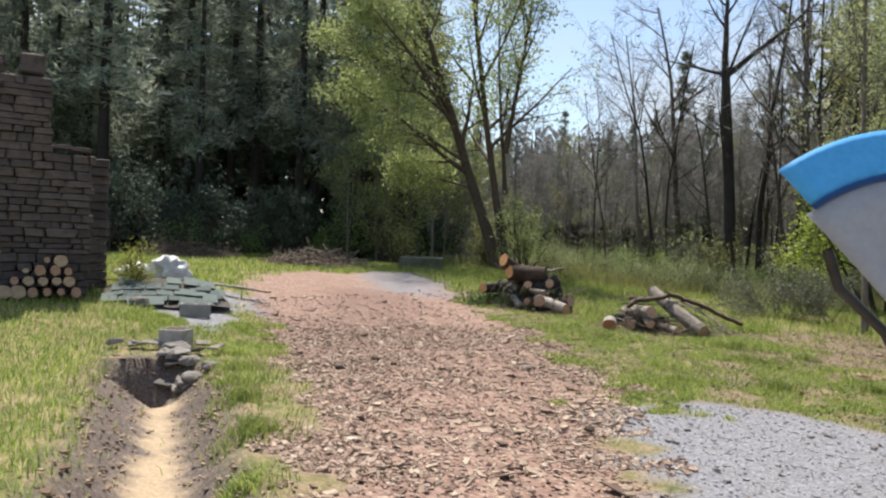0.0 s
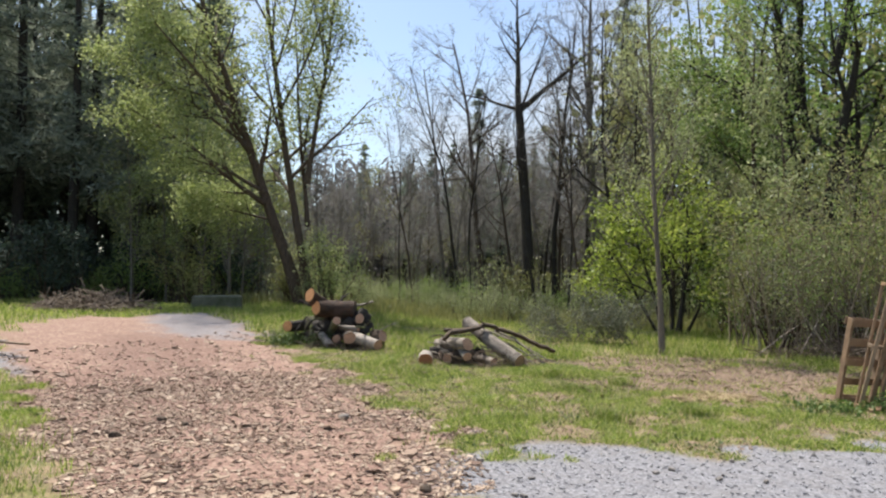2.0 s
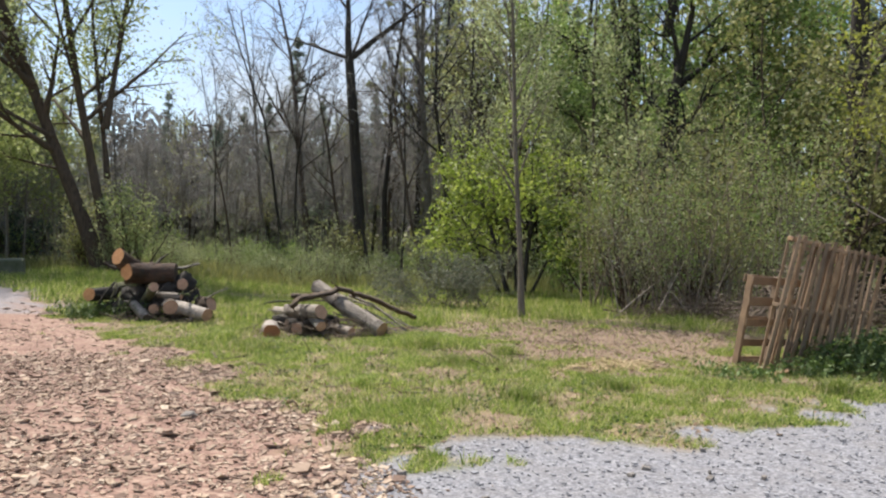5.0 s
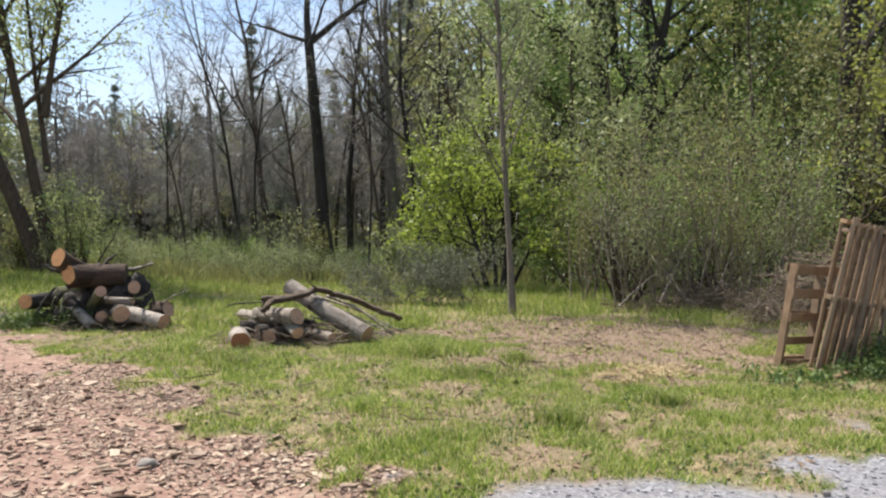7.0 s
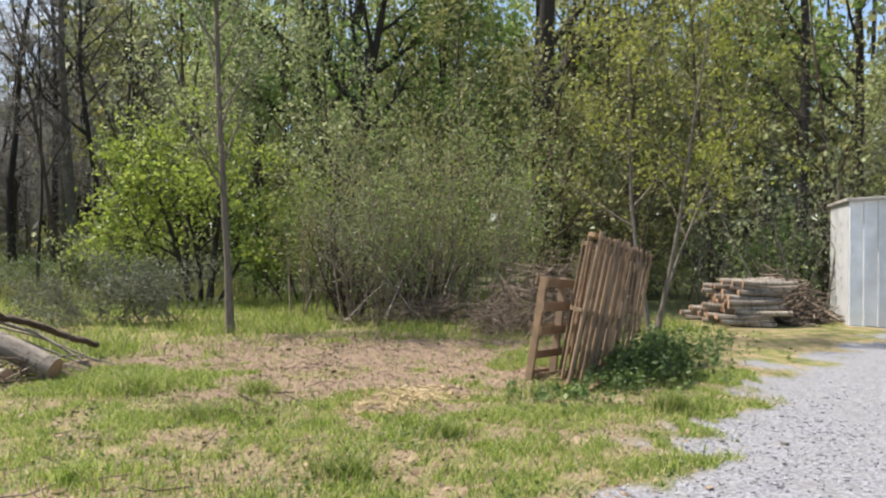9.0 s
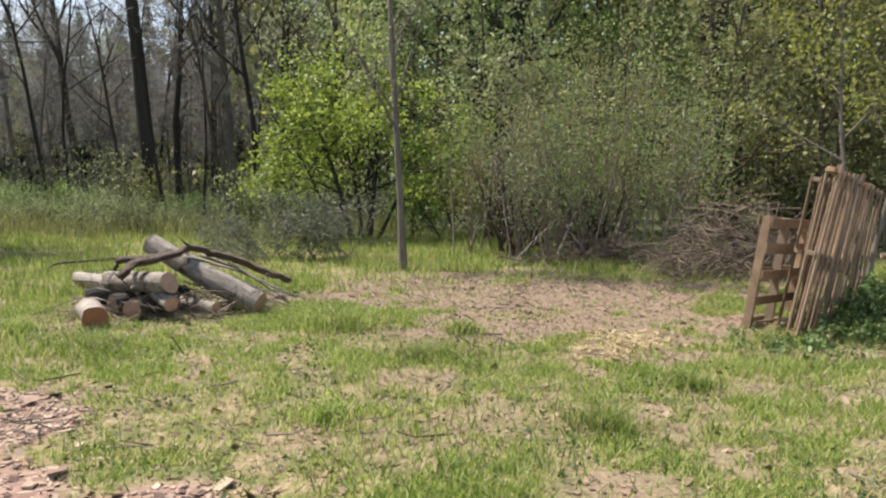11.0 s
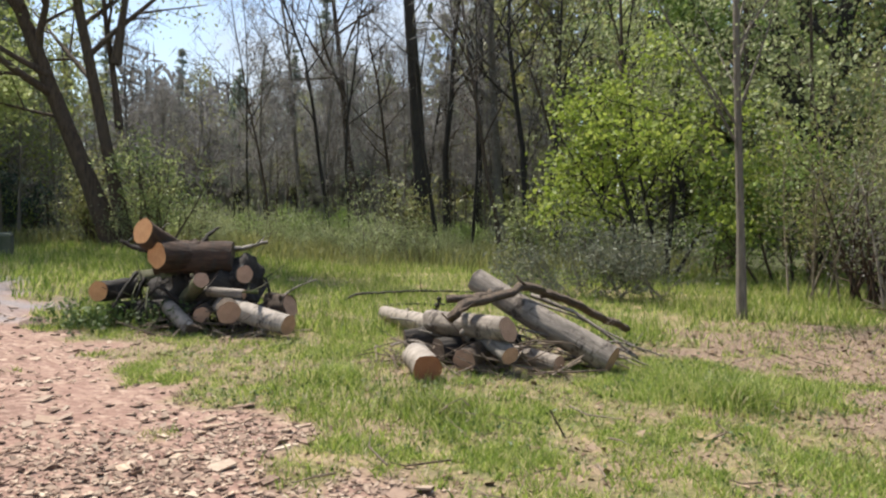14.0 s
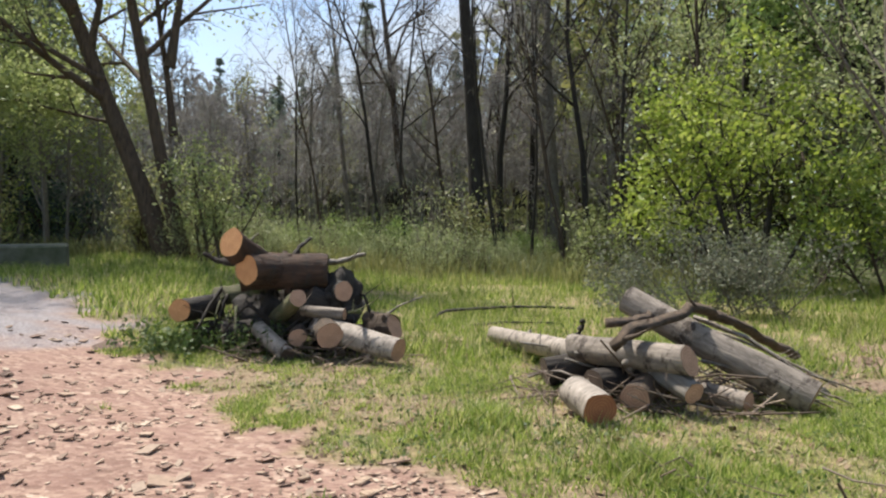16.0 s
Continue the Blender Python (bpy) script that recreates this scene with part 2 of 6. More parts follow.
def quick(name, verts, faces, mat, smooth=False):
    """Mesh from arrays; faces is an (M, k) array."""
    verts, faces = np.asarray(verts, dtype=np.float32), np.asarray(faces, dtype=np.int32)
    me = bpy.data.meshes.new(name)
    k = faces.shape[1]
    me.vertices.add(len(verts))
    me.vertices.foreach_set("co", verts.ravel())
    me.loops.add(faces.size)
    me.loops.foreach_set("vertex_index", faces.ravel())
    me.polygons.add(len(faces))
    me.polygons.foreach_set("loop_start", np.arange(0, faces.size, k, dtype=np.int32))
    me.polygons.foreach_set("use_smooth", np.full(len(faces), smooth))
    me.update(calc_edges=True)
    me.materials.append(mat)
    return me


def part(name, me, parent, label=""):
    if isinstance(me, bmesh.types.BMesh):
        raise TypeError("mesh wanted")
    ob = new(name, me)
    ob.parent = parent
    return tagged(ob, label) if label else ob


def from_bm(name, bm, mat, smooth=False):
    me = bpy.data.meshes.new(name)
    bm.to_mesh(me)
    bm.free()
    me.materials.append(mat)
    if smooth:
        me.polygons.foreach_set("use_smooth", np.full(len(me.polygons), True))
    return me


def thing(name, label, category, group="", m=None):
    ob = tagged(new(name), label, category, group)
    if m is not None:
        ob.matrix_world = m
    return ob


def box_bm(sx, sy, sz, bevel=0.0, jitter=0.0, rng=None, bm=None, at=(0, 0, 0), rot=None):
    """A bevelled box centred at `at`."""
    b = bm or bmesh.new()
    r = bmesh.ops.create_cube(b, size=1)
    vs = r["verts"]
    for v in vs:
        v.co = Vector((v.co.x * sx, v.co.y * sy, v.co.z * sz))
        if jitter:
            v.co += Vector([rng.uniform(-jitter, jitter) for _ in range(3)])
    if bevel:
        es = list({e for v in vs for e in v.link_edges})
        out = bmesh.ops.bevel(b, geom=es, offset=bevel, segments=1, affect="EDGES")
        vs = list({v for f in out["faces"] for v in f.verts} | {v for v in vs if v.is_valid})
    m = Matrix.Translation(at) @ (rot or Matrix.Identity(4))
    for v in vs:
        v.co = m @ v.co
    return b


def tubes(branches, name, mat, thin=False):
    """Tapered tubes along polylines [(points, radii)], joined into one mesh."""
    V, Fq, base = [], [], 0
    for pts, rad in branches:
        pts = np.asarray(pts, dtype=float)
        k = 9 if rad[0] > 0.09 else 5 if rad[0] > 0.03 else 4 if rad[0] > 0.016 else 3
        if thin and len(pts) > 3 and rad[0] < 0.03:
            pts, rad = pts[[0, len(pts) // 2, -1]], np.asarray(rad)[[0, len(pts) // 2, -1]]
        if thin and len(pts) > 2 and rad[0] < 0.011:
            pts, rad = pts[[0, -1]], np.asarray(rad)[[0, -1]]
        n = len(pts)
        d = np.gradient(pts, axis=0)
        d /= np.linalg.norm(d, axis=1, keepdims=True) + 1e-9
        ref = np.array((1.0, 0, 0)) if abs(d[0][2]) > 0.8 else np.array((0, 0, 1.0))
        u = np.cross(d, ref)
        u /= np.linalg.norm(u, axis=1, keepdims=True) + 1e-9
        w = np.cross(d, u)
        a = np.arange(k) * 2 * math.pi / k
        ring = pts[:, None] + np.asarray(rad)[:, None, None] * (np.cos(a)[None, :, None] * u[:, None] + np.sin(a)[None, :, None] * w[:, None])
        V.append(ring.reshape(-1, 3))
        i, j = np.meshgrid(np.arange(n - 1), np.arange(k), indexing="ij")
        q = np.stack([i * k + j, i * k + (j + 1) % k, (i + 1) * k + (j + 1) % k, (i + 1) * k + j], -1).reshape(-1, 4)
        Fq.append(q + base)
        base += n * k
    return quick(name, np.concatenate(V), np.concatenate(Fq), mat, True)


def leaf_cloud(points, size, name, mat, rng, aspect=0.55, flat=0.0, droop=0.0):
    """One small four-cornered leaf at each point, turned at random."""
    P = np.asarray(points, dtype=float)
    n = len(P)
    a = rng.normal(size=(n, 3))
    a[:, 2] = a[:, 2] * (1 - flat) - droop
    a /= np.linalg.norm(a, axis=1, keepdims=True) + 1e-9
    b = rng.normal(size=(n, 3))
    b[:, 2] *= (1 - flat)
    b -= a * (a * b).sum(1, keepdims=True)
    b /= np.linalg.norm(b, axis=1, keepdims=True) + 1e-9
    s = (size * rng.uniform(0.6, 1.35, n))[:, None]
    V = np.stack([P - a * s * 0.5, P + b * s * aspect * 0.5 - a * s * 0.05, P + a * s * 0.5, P - b * s * aspect * 0.5 - a * s * 0.05], 1).reshape(-1, 3)
    return quick(name, V, np.arange(4 * n).reshape(-1, 4), mat)


def grow(rng, start, way, length, radius, level, spec, out, tips):
    """A branch and its side branches; spec[level] = (number, length share, spread in degrees, first at)."""
    n = (7, 5, 3, 2)[min(level, 3)]
    pts, d = [np.array(start, float)], np.array(way, float)
    d /= np.linalg.norm(d)
    wander, lift = spec["wander"], spec["lift"][level]
    for i in range(n):
        d = d + rng.normal(size=3) * wander * (0.5 if level == 0 else 1) + np.array((0, 0, lift))
        d /= np.linalg.norm(d)
        pts.append(pts[-1] + d * length / n)
    pts = np.array(pts)
    rad = radius * np.linspace(1, 0.22 if level < 2 else 0.3, n + 1) ** spec.get("taper", 1.0)
    if level == 0 and spec.get("flare", True):
        rad[0] *= 1.35
    out.append((pts, rad))
    if level >= len(spec["side"]):
        tips.append(pts)
        return
    number, share, spread, first = spec["side"][level]
    for i in range(number):
        f = first + (1 - first) * (i + rng.uniform(0.1, 0.9)) / number
        x = f * n
        k = min(int(x), n - 1)
        p = pts[k] + (pts[k + 1] - pts[k]) * (x - k)
        ax = pts[k + 1] - pts[k]
        ax /= np.linalg.norm(ax)
        side = rng.normal(size=3)
        side -= ax * (side @ ax)
        side /= np.linalg.norm(side)
        sp = radians(spread * rng.uniform(0.7, 1.25))
        w = ax * math.cos(sp) + side * math.sin(sp)
        ln = length * share * rng.uniform(0.6, 1.2) * (1.15 - 0.55 * f)
        grow(rng, p, w, ln, max(0.004, min(np.interp(x, np.arange(n + 1), rad) * 0.62, radius * spec.get("limb", 0.5))), level + 1, spec, out, tips)


def tip_points(tips, rng, per, jitter):
    A = []
    for pts in tips:
        f = rng.uniform(0.15, 1.05, per) * (len(pts) - 1)
        k = np.clip(f.astype(int), 0, len(pts) - 2)
        A.append(pts[k] + (pts[k + 1] - pts[k]) * (f - k)[:, None])
    P = np.concatenate(A)
    return P + rng.normal(size=P.shape) * jitter


def tree(label, category, stems, spec, trunk_mat, leaf_mat, per, leaf, jitter, seed, name="tree", m=None, group="", aspect=0.55, crown_label=""):
    """stems: (start, way, length, radius) in the tree's own frame."""
    rng = np.random.default_rng(seed)
    out, tips = [], []
    for st, w, ln, r in stems:
        grow(rng, st, w, ln, r, 0, spec, out, tips)
    t = thing(name, label, category, group, m)
    part("trunk", tubes(out, "trunk", trunk_mat, True), t)
    if per:
        part("crown", leaf_cloud(tip_points(tips, rng, per, jitter), leaf, "crown", leaf_mat, rng, aspect), t, crown_label)
    return t


# ---- ground ----
ROAD = [(0.0, 4.0), (-0.4, 4.25), (-1.0, 5.1), (-1.95, 6.2), (-3.1, 7.4), (-4.2, 8.3), (-5.1, 9.1), (-6.3, 10.3), (-7.9, 12.0), (-9.6, 13.3),
        (-11, 13.9), (-12.4, 13.7), (-13.4, 12.9), (-13.5, 11.6), (-13.1, 10.2), (-12.2, 8.4), (-9.2, 6.0), (-6.6, 4.1), (-4.4, 2.5), (-3.0, 1.55), (-1.6, 0.4), (-0.3, -0.7), (1.2, -2.1),
        (2.6, -4.5), (3.2, -4.5), (2.2, 0), (1.2, 1.2), (0.5, 2.3), (0.1, 3.2)]
DRIVE = [(0.05, 3.95), (0.7, 3.95), (1.4, 4.15), (2.3, 4.55), (3.3, 5.3), (5.0, 6.85), (8.2, 9.05), (9.9, 9.85), (14, 12), (20, 12), (18, 4), (8, -3), (4, -7), (2.6, -4.5), (2.2, 0), (1.2, 1.2), (0.5, 2.3), (0.1, 3.2)]
PATCH = [(-8.0, 11.9), (-8.2, 10.4), (-9.7, 10.4), (-11.2, 11.2), (-12.6, 12.6), (-13.6, 14.0), (-13.2, 15.0), (-11.6, 14.8), (-10.0, 13.9)]
RUBBLE = [(-9.2, 3.2), (-6.7, 2.9), (-7.0, 4.6), (-9.6, 6.2), (-11.2, 5.6)]
DIRT = [(-0.5, 12.2), (1.0, 13.2), (3.4, 13.1), (5.4, 11.4), (3.9, 8.8), (2.4, 7.4), (1.4, 7.4), (0.8, 8.8), (0.0, 10.8)]
BARE = [(0.9, 4.7, 0.4), (2.5, 5.4, 0.45), (-0.6, 5.9, 0.35), (2.6, 6.3, 0.4), (-0.3, 7.0, 0.35), (3.6, 7.0, 0.35), (-2.7, 7.3, 0.4), (1.9, 4.9, 0.3), (-5.9, 10.75, 0.8), (-4.3, 9.3, 0.5), (-3.0, 8.2, 0.4), (-1.8, 10.6, 0.4), (-3.2, 10.4, 0.35), (-1.55, 7.5, 0.45), (0.2, 5.6, 0.5), (1.6, 5.5, 0.55), (3.1, 6.5, 0.5), (-0.7, 8.7, 0.3), (4.4, 7.2, 0.45), (-2.2, 7.9, 0.3), (1.3, 6.6, 0.35)]
WORN = [(-2.4, 3.6), (-4.2, 6.0), (-6.2, 8.3), (-8.6, 10.6), (-10.4, 9.2), (-8.0, 6.2), (-5.4, 4.0), (-3.6, 2.6)]
DITCH = [(0.6, -2.9), (-1.0, -1.35), (-2.75, -0.1), (-4.9, 1.2)]


def inside(x, y, poly):
    """Signed distance to a polygon, positive inside."""
    d, c = np.full(x.shape, 1e9), np.zeros(x.shape, bool)
    for (ax, ay), (bx, by) in zip(poly, poly[1:] + poly[:1]):
        ex, ey = bx - ax, by - ay
        t = np.clip(((x - ax) * ex + (y - ay) * ey) / (ex * ex + ey * ey), 0, 1)
        d = np.minimum(d, np.hypot(x - ax - t * ex, y - ay - t * ey))
        with np.errstate(divide="ignore", invalid="ignore"):
            c ^= ((ay > y) != (by > y)) & (x < ex * (y - ay) / (ey if ey else 1e-9) + ax)
    return np.where(c, d, -d)


def along(x, y, line):
    """Distance to an open polyline."""
    d = np.full(x.shape, 1e9)
    for (ax, ay), (bx, by) in zip(line, line[1:]):
        ex, ey = bx - ax, by - ay
        t = np.clip(((x - ax) * ex + (y - ay) * ey) / (ex * ex + ey * ey), 0, 1)
        d = np.minimum(d, np.hypot(x - ax - t * ex, y - ay - t * ey))
    return d


WAVES = [(random.uniform(-1, 1), random.uniform(-1, 1), random.uniform(0, 6.3)) for _ in range(24)]


def wob(x, y, size):
    """Cheap smooth noise, about -1 to 1, with lumps of that size."""
    s = np.zeros(np.shape(x))
    for i, (a, b, c) in enumerate(WAVES):
        f = (0.6 + 0.12 * i) * 3.0 / size
        s = s + np.sin((a * x + b * y) * f + c)
    return s / 5.0


def soft(a, lo, hi):
    t = np.clip((a - lo) / (hi - lo), 0, 1)
    return t * t * (3 - 2 * t)


def height(x, y):
    x, y = np.asarray(x, float), np.asarray(y, float)
    h = 0.45 * soft(-x - 5.5, 0, 6.5) * soft(14 - np.hypot(x + 12, y - 6) + 12, 0, 10)
    h = h + 0.02 * wob(x, y, 2.5) * soft(np.hypot(x - 1, y), 2, 6)
    h = h + 0.05 * soft(-inside(x, y, ROAD), -0.2, 0.6) * soft(-inside(x, y, DRIVE), -0.2, 0.6) * 0.6
    d = along(x, y, DITCH) + 0.06 * wob(x, y, 0.7)
    h = h - 0.42 * (1 - soft(d, 0.12, 0.72)) * soft(x + 5.6, 0, 0.5)
    h = h - 0.28 * (1 - soft(np.hypot(x + 4.95, y - 0.95), 0.25, 0.5))
    far = np.hypot(x, y)
    h = h + 0.03 * np.maximum(0, far - 45)
    return h


def masks(x, y):
    e = 0.30 * wob(x, y, 0.9) + 0.17 * wob(y, x, 0.35)
    road = soft(inside(x, y, ROAD) + e, -0.18, 0.22)
    drive = np.maximum.reduce([soft(inside(x, y, DRIVE) + e, -0.15, 0.2), 0.8 * soft(inside(x, y, PATCH) + 1.3 * e, -0.4, 0.9), soft(inside(x, y, RUBBLE) + e, -0.2, 0.3)])
    dirt = soft(inside(x, y, DIRT) + 2.2 * e, -0.5, 0.5)
    for px, py, pr in BARE:
        dirt = np.maximum(dirt, 0.62 * soft(pr - np.hypot((x - px) / 1.5, y - py) + 1.3 * e, -0.15, 0.25))
    d = along(x, y, DITCH) + 0.06 * wob(x, y, 0.7)
    bank = (1 - soft(d, 0.45, 0.85)) * soft(x + 6.0, 0, 0.5)
    sand = (1 - soft(d + 0.03 * wob(y, x, 0.3), 0.12, 0.21)) * soft(x + 5.0, 0, 0.5)
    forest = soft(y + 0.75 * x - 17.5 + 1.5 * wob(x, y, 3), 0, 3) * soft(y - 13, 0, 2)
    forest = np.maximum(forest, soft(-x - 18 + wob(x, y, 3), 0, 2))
    return road, drive, dirt, bank, sand, forest


def ground():
    def lines(lo, hi, step):
        core = np.arange(lo, hi + step / 2, step)
        grow_out = np.cumsum(np.geomspace(step * 2, 90, 22))
        return np.concatenate([lo - grow_out[::-1], core, hi + grow_out])
    gx, gy = lines(-20, 12, 0.13), lines(-5, 20, 0.13)
    X, Y = np.meshgrid(gx, gy, indexing="ij")
    Z = height(X, Y)
    nx, ny = X.shape
    i, j = np.meshgrid(np.arange(nx - 1), np.arange(ny - 1), indexing="ij")
    q = np.stack([i * ny + j, (i + 1) * ny + j, (i + 1) * ny + j + 1, i * ny + j + 1], -1).reshape(-1, 4)
    m, n, l, p = material("ground soil and grass")
    me = quick("ground", np.stack([X, Y, Z], -1).reshape(-1, 3), q, m, True)
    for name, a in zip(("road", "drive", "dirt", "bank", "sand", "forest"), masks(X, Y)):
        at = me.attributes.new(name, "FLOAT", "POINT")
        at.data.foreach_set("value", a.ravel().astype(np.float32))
    worn = 0.55 * soft(inside(X, Y, WORN) + 0.35 * wob(X, Y, 1.1) + 0.2 * wob(Y, X, 0.4), -0.3, 0.7)
    at_worn = me.attributes.new("worn", "FLOAT", "POINT")
    at_worn.data.foreach_set("value", worn.ravel().astype(np.float32))
    v = coords(n, l)

    def attr(name):
        k = n.new("ShaderNodeAttribute")
        k.attribute_name = name
        return k.outputs["Fac"]
    big, mid, fine = noise_tex(n, l, v, 0.55, 4), noise_tex(n, l, v, 3.0, 6, 0.7), noise_tex(n, l, v, 28, 6, 0.7)
    lawn = ramp(n, l, mid, (0.38, (0.075, 0.105, 0.018)), (0.49, (0.18, 0.185, 0.045)), (0.60, (0.36, 0.265, 0.16)))
    lawn = mixed(n, l, ramp(n, l, big, (0.46, (0, 0, 0)), (0.70, (0.75, 0.75, 0.75))), lawn, (0.27, 0.195, 0.125))
    lawn = mixed(n, l, 0.6, lawn, ramp(n, l, fine, (0.32, (0.2, 0.2, 0.2)), (0.64, (1.3, 1.3, 1.25))), "MULTIPLY")
    vor = node(n, "TexVoronoi", Scale=22.0)
    l.new(coords(n, l, (1, 1.4, 1)), vor.inputs["Vector"])
    sepc = n.new("ShaderNodeSeparateColor")
    l.new(vor.outputs["Color"], sepc.inputs[0])
    chip = ramp(n, l, sepc.outputs[0], (0.0, (0.17, 0.10, 0.074)), (0.4, (0.28, 0.178, 0.135)), (0.8, (0.375, 0.257, 0.195)), (1.0, (0.48, 0.36, 0.28)))
    chip = mixed(n, l, ramp(n, l, mid, (0.4, (0, 0, 0)), (0.62, (0.7, 0.7, 0.7))), chip, (0.245, 0.142, 0.112))
    vor2 = node(n, "TexVoronoi", Scale=55.0)
    l.new(v, vor2.inputs["Vector"])
    sep2 = n.new("ShaderNodeSeparateColor")
    l.new(vor2.outputs["Color"], sep2.inputs[0])
    grav = ramp(n, l, sep2.outputs[0], (0.0, (0.13, 0.13, 0.145)), (0.5, (0.215, 0.215, 0.235)), (1.0, (0.34, 0.34, 0.36)))
    grav = mixed(n, l, ramp(n, l, mid, (0.42, (0, 0, 0)), (0.7, (0.5, 0.5, 0.5))), grav, (0.21, 0.195, 0.19))
    soil = ramp(n, l, fine, (0.3, (0.10, 0.07, 0.05)), (0.5, (0.215, 0.15, 0.105)), (0.72, (0.34, 0.25, 0.175)))
    shale = ramp(n, l, fine, (0.3, (0.07, 0.052, 0.045)), (0.55, (0.16, 0.125, 0.105)), (0.75, (0.28, 0.23, 0.195)))
    sandy = ramp(n, l, fine, (0.3, (0.34, 0.25, 0.155)), (0.7, (0.54, 0.42, 0.28)))
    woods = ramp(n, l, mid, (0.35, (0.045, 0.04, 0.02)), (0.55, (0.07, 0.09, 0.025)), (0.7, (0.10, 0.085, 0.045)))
    chip = mixed(n, l, attr("worn"), chip, ramp(n, l, fine, (0.3, (0.105, 0.06, 0.047)), (0.55, (0.19, 0.108, 0.085)), (0.75, (0.30, 0.19, 0.15))))
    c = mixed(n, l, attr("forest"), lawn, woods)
    for name, col in (("dirt", soil), ("road", chip), ("drive", grav), ("bank", shale), ("sand", sandy)):
        c = mixed(n, l, attr(name), c, col)
    l.new(c, p.inputs["Base Color"])
    p.inputs["Roughness"].default_value = 0.95
    hsum = mixed(n, l, 0.5, fine, vor.outputs["Distance"])
    bump(n, l, p, hsum, 0.6, 0.03)
    return tagged(new("ground", me), "open yard ground of grass, wood chips, grey gravel and bare soil", "ground", kind="structure")


ground()


def scatter(rng, count, lo, hi, want):
    """Points in the box that pass the test want(x, y) -> probability."""
    x, y = rng.uniform(lo[0], hi[0], count), rng.uniform(lo[1], hi[1], count)
    keep = rng.uniform(size=count) < want(x, y)
    return x[keep], y[keep]


def blades(name, label, x, y, tall, wide, mat, rng, lean=0.45):
    """Bent grass blades of two triangles' length."""
    n = len(x)
    z = height(x, y) - 0.01
    a = rng.uniform(0, 2 * math.pi, n)
    h = tall * rng.uniform(0.55, 1.4, n)
    w = wide * rng.uniform(0.7, 1.3, n)
    b = rng.uniform(0, 2 * math.pi, n)
    o = lean * h * rng.uniform(0.3, 1.3, n)
    base = np.stack([x, y, z], 1)
    side = np.stack([np.cos(a) * w, np.sin(a) * w, 0 * a], 1)
    mid = base + np.stack([np.cos(b) * o * 0.3, np.sin(b) * o * 0.3, h * 0.6], 1)
    tip = base + np.stack([np.cos(b) * o, np.sin(b) * o, h], 1)
    V = np.stack([base - side, base + side, mid + side * 0.7, mid - side * 0.7, tip], 1).reshape(-1, 3)
    k = np.arange(n)[:, None] * 5
    F = np.concatenate([k + [0, 1, 2], k + [0, 2, 3], k + [3, 2, 4]], 0)
    return tagged(new(name, quick(name, V, F, mat)), label, "grass", kind="stuff")


def lawn_share(x, y):
    r, d, e, b, s, f = masks(x, y)
    strip = soft(1.5 - along(x, y, DITCH), 0, 0.5) * soft(y - 0.42 * -x + 1.6, 0, 0.6)
    return np.clip(1 - r - d - 0.93 * e - 0.9 * b - s - 0.92 * strip * soft(-wob(x, y, 0.6), -0.9, -0.2), 0, 1)


def short_blades(name, label, x, y, tall, wide, mat, rng, lean=0.8):
    """Short lawn blades of one triangle each."""
    n = len(x)
    a, b = rng.uniform(0, 2 * math.pi, n), rng.uniform(0, 2 * math.pi, n)
    h = tall * rng.uniform(0.4, 1.5, n)
    w = wide * rng.uniform(0.6, 1.4, n)
    o = lean * h * rng.uniform(0.2, 1.3, n)
    base = np.stack([x, y, height(x, y) - 0.006], 1)
    side = np.stack([np.cos(a) * w, np.sin(a) * w, 0 * a], 1)
    tip = base + np.stack([np.cos(b) * o, np.sin(b) * o, h], 1)
    V = np.stack([base - side, base + side, tip], 1).reshape(-1, 3)
    return tagged(new(name, quick(name, V, np.arange(3 * n).reshape(-1, 3), mat)), label, "grass", kind="stuff")


def patchy(x, y):
    """Where the lawn grows thick: clumps at three sizes."""
    return soft(0.8 * wob(x, y, 1.5) + 0.7 * wob(y, x, 0.5) + 0.5 * wob(x + 3, y - 2, 0.22), -0.30, 0.95)


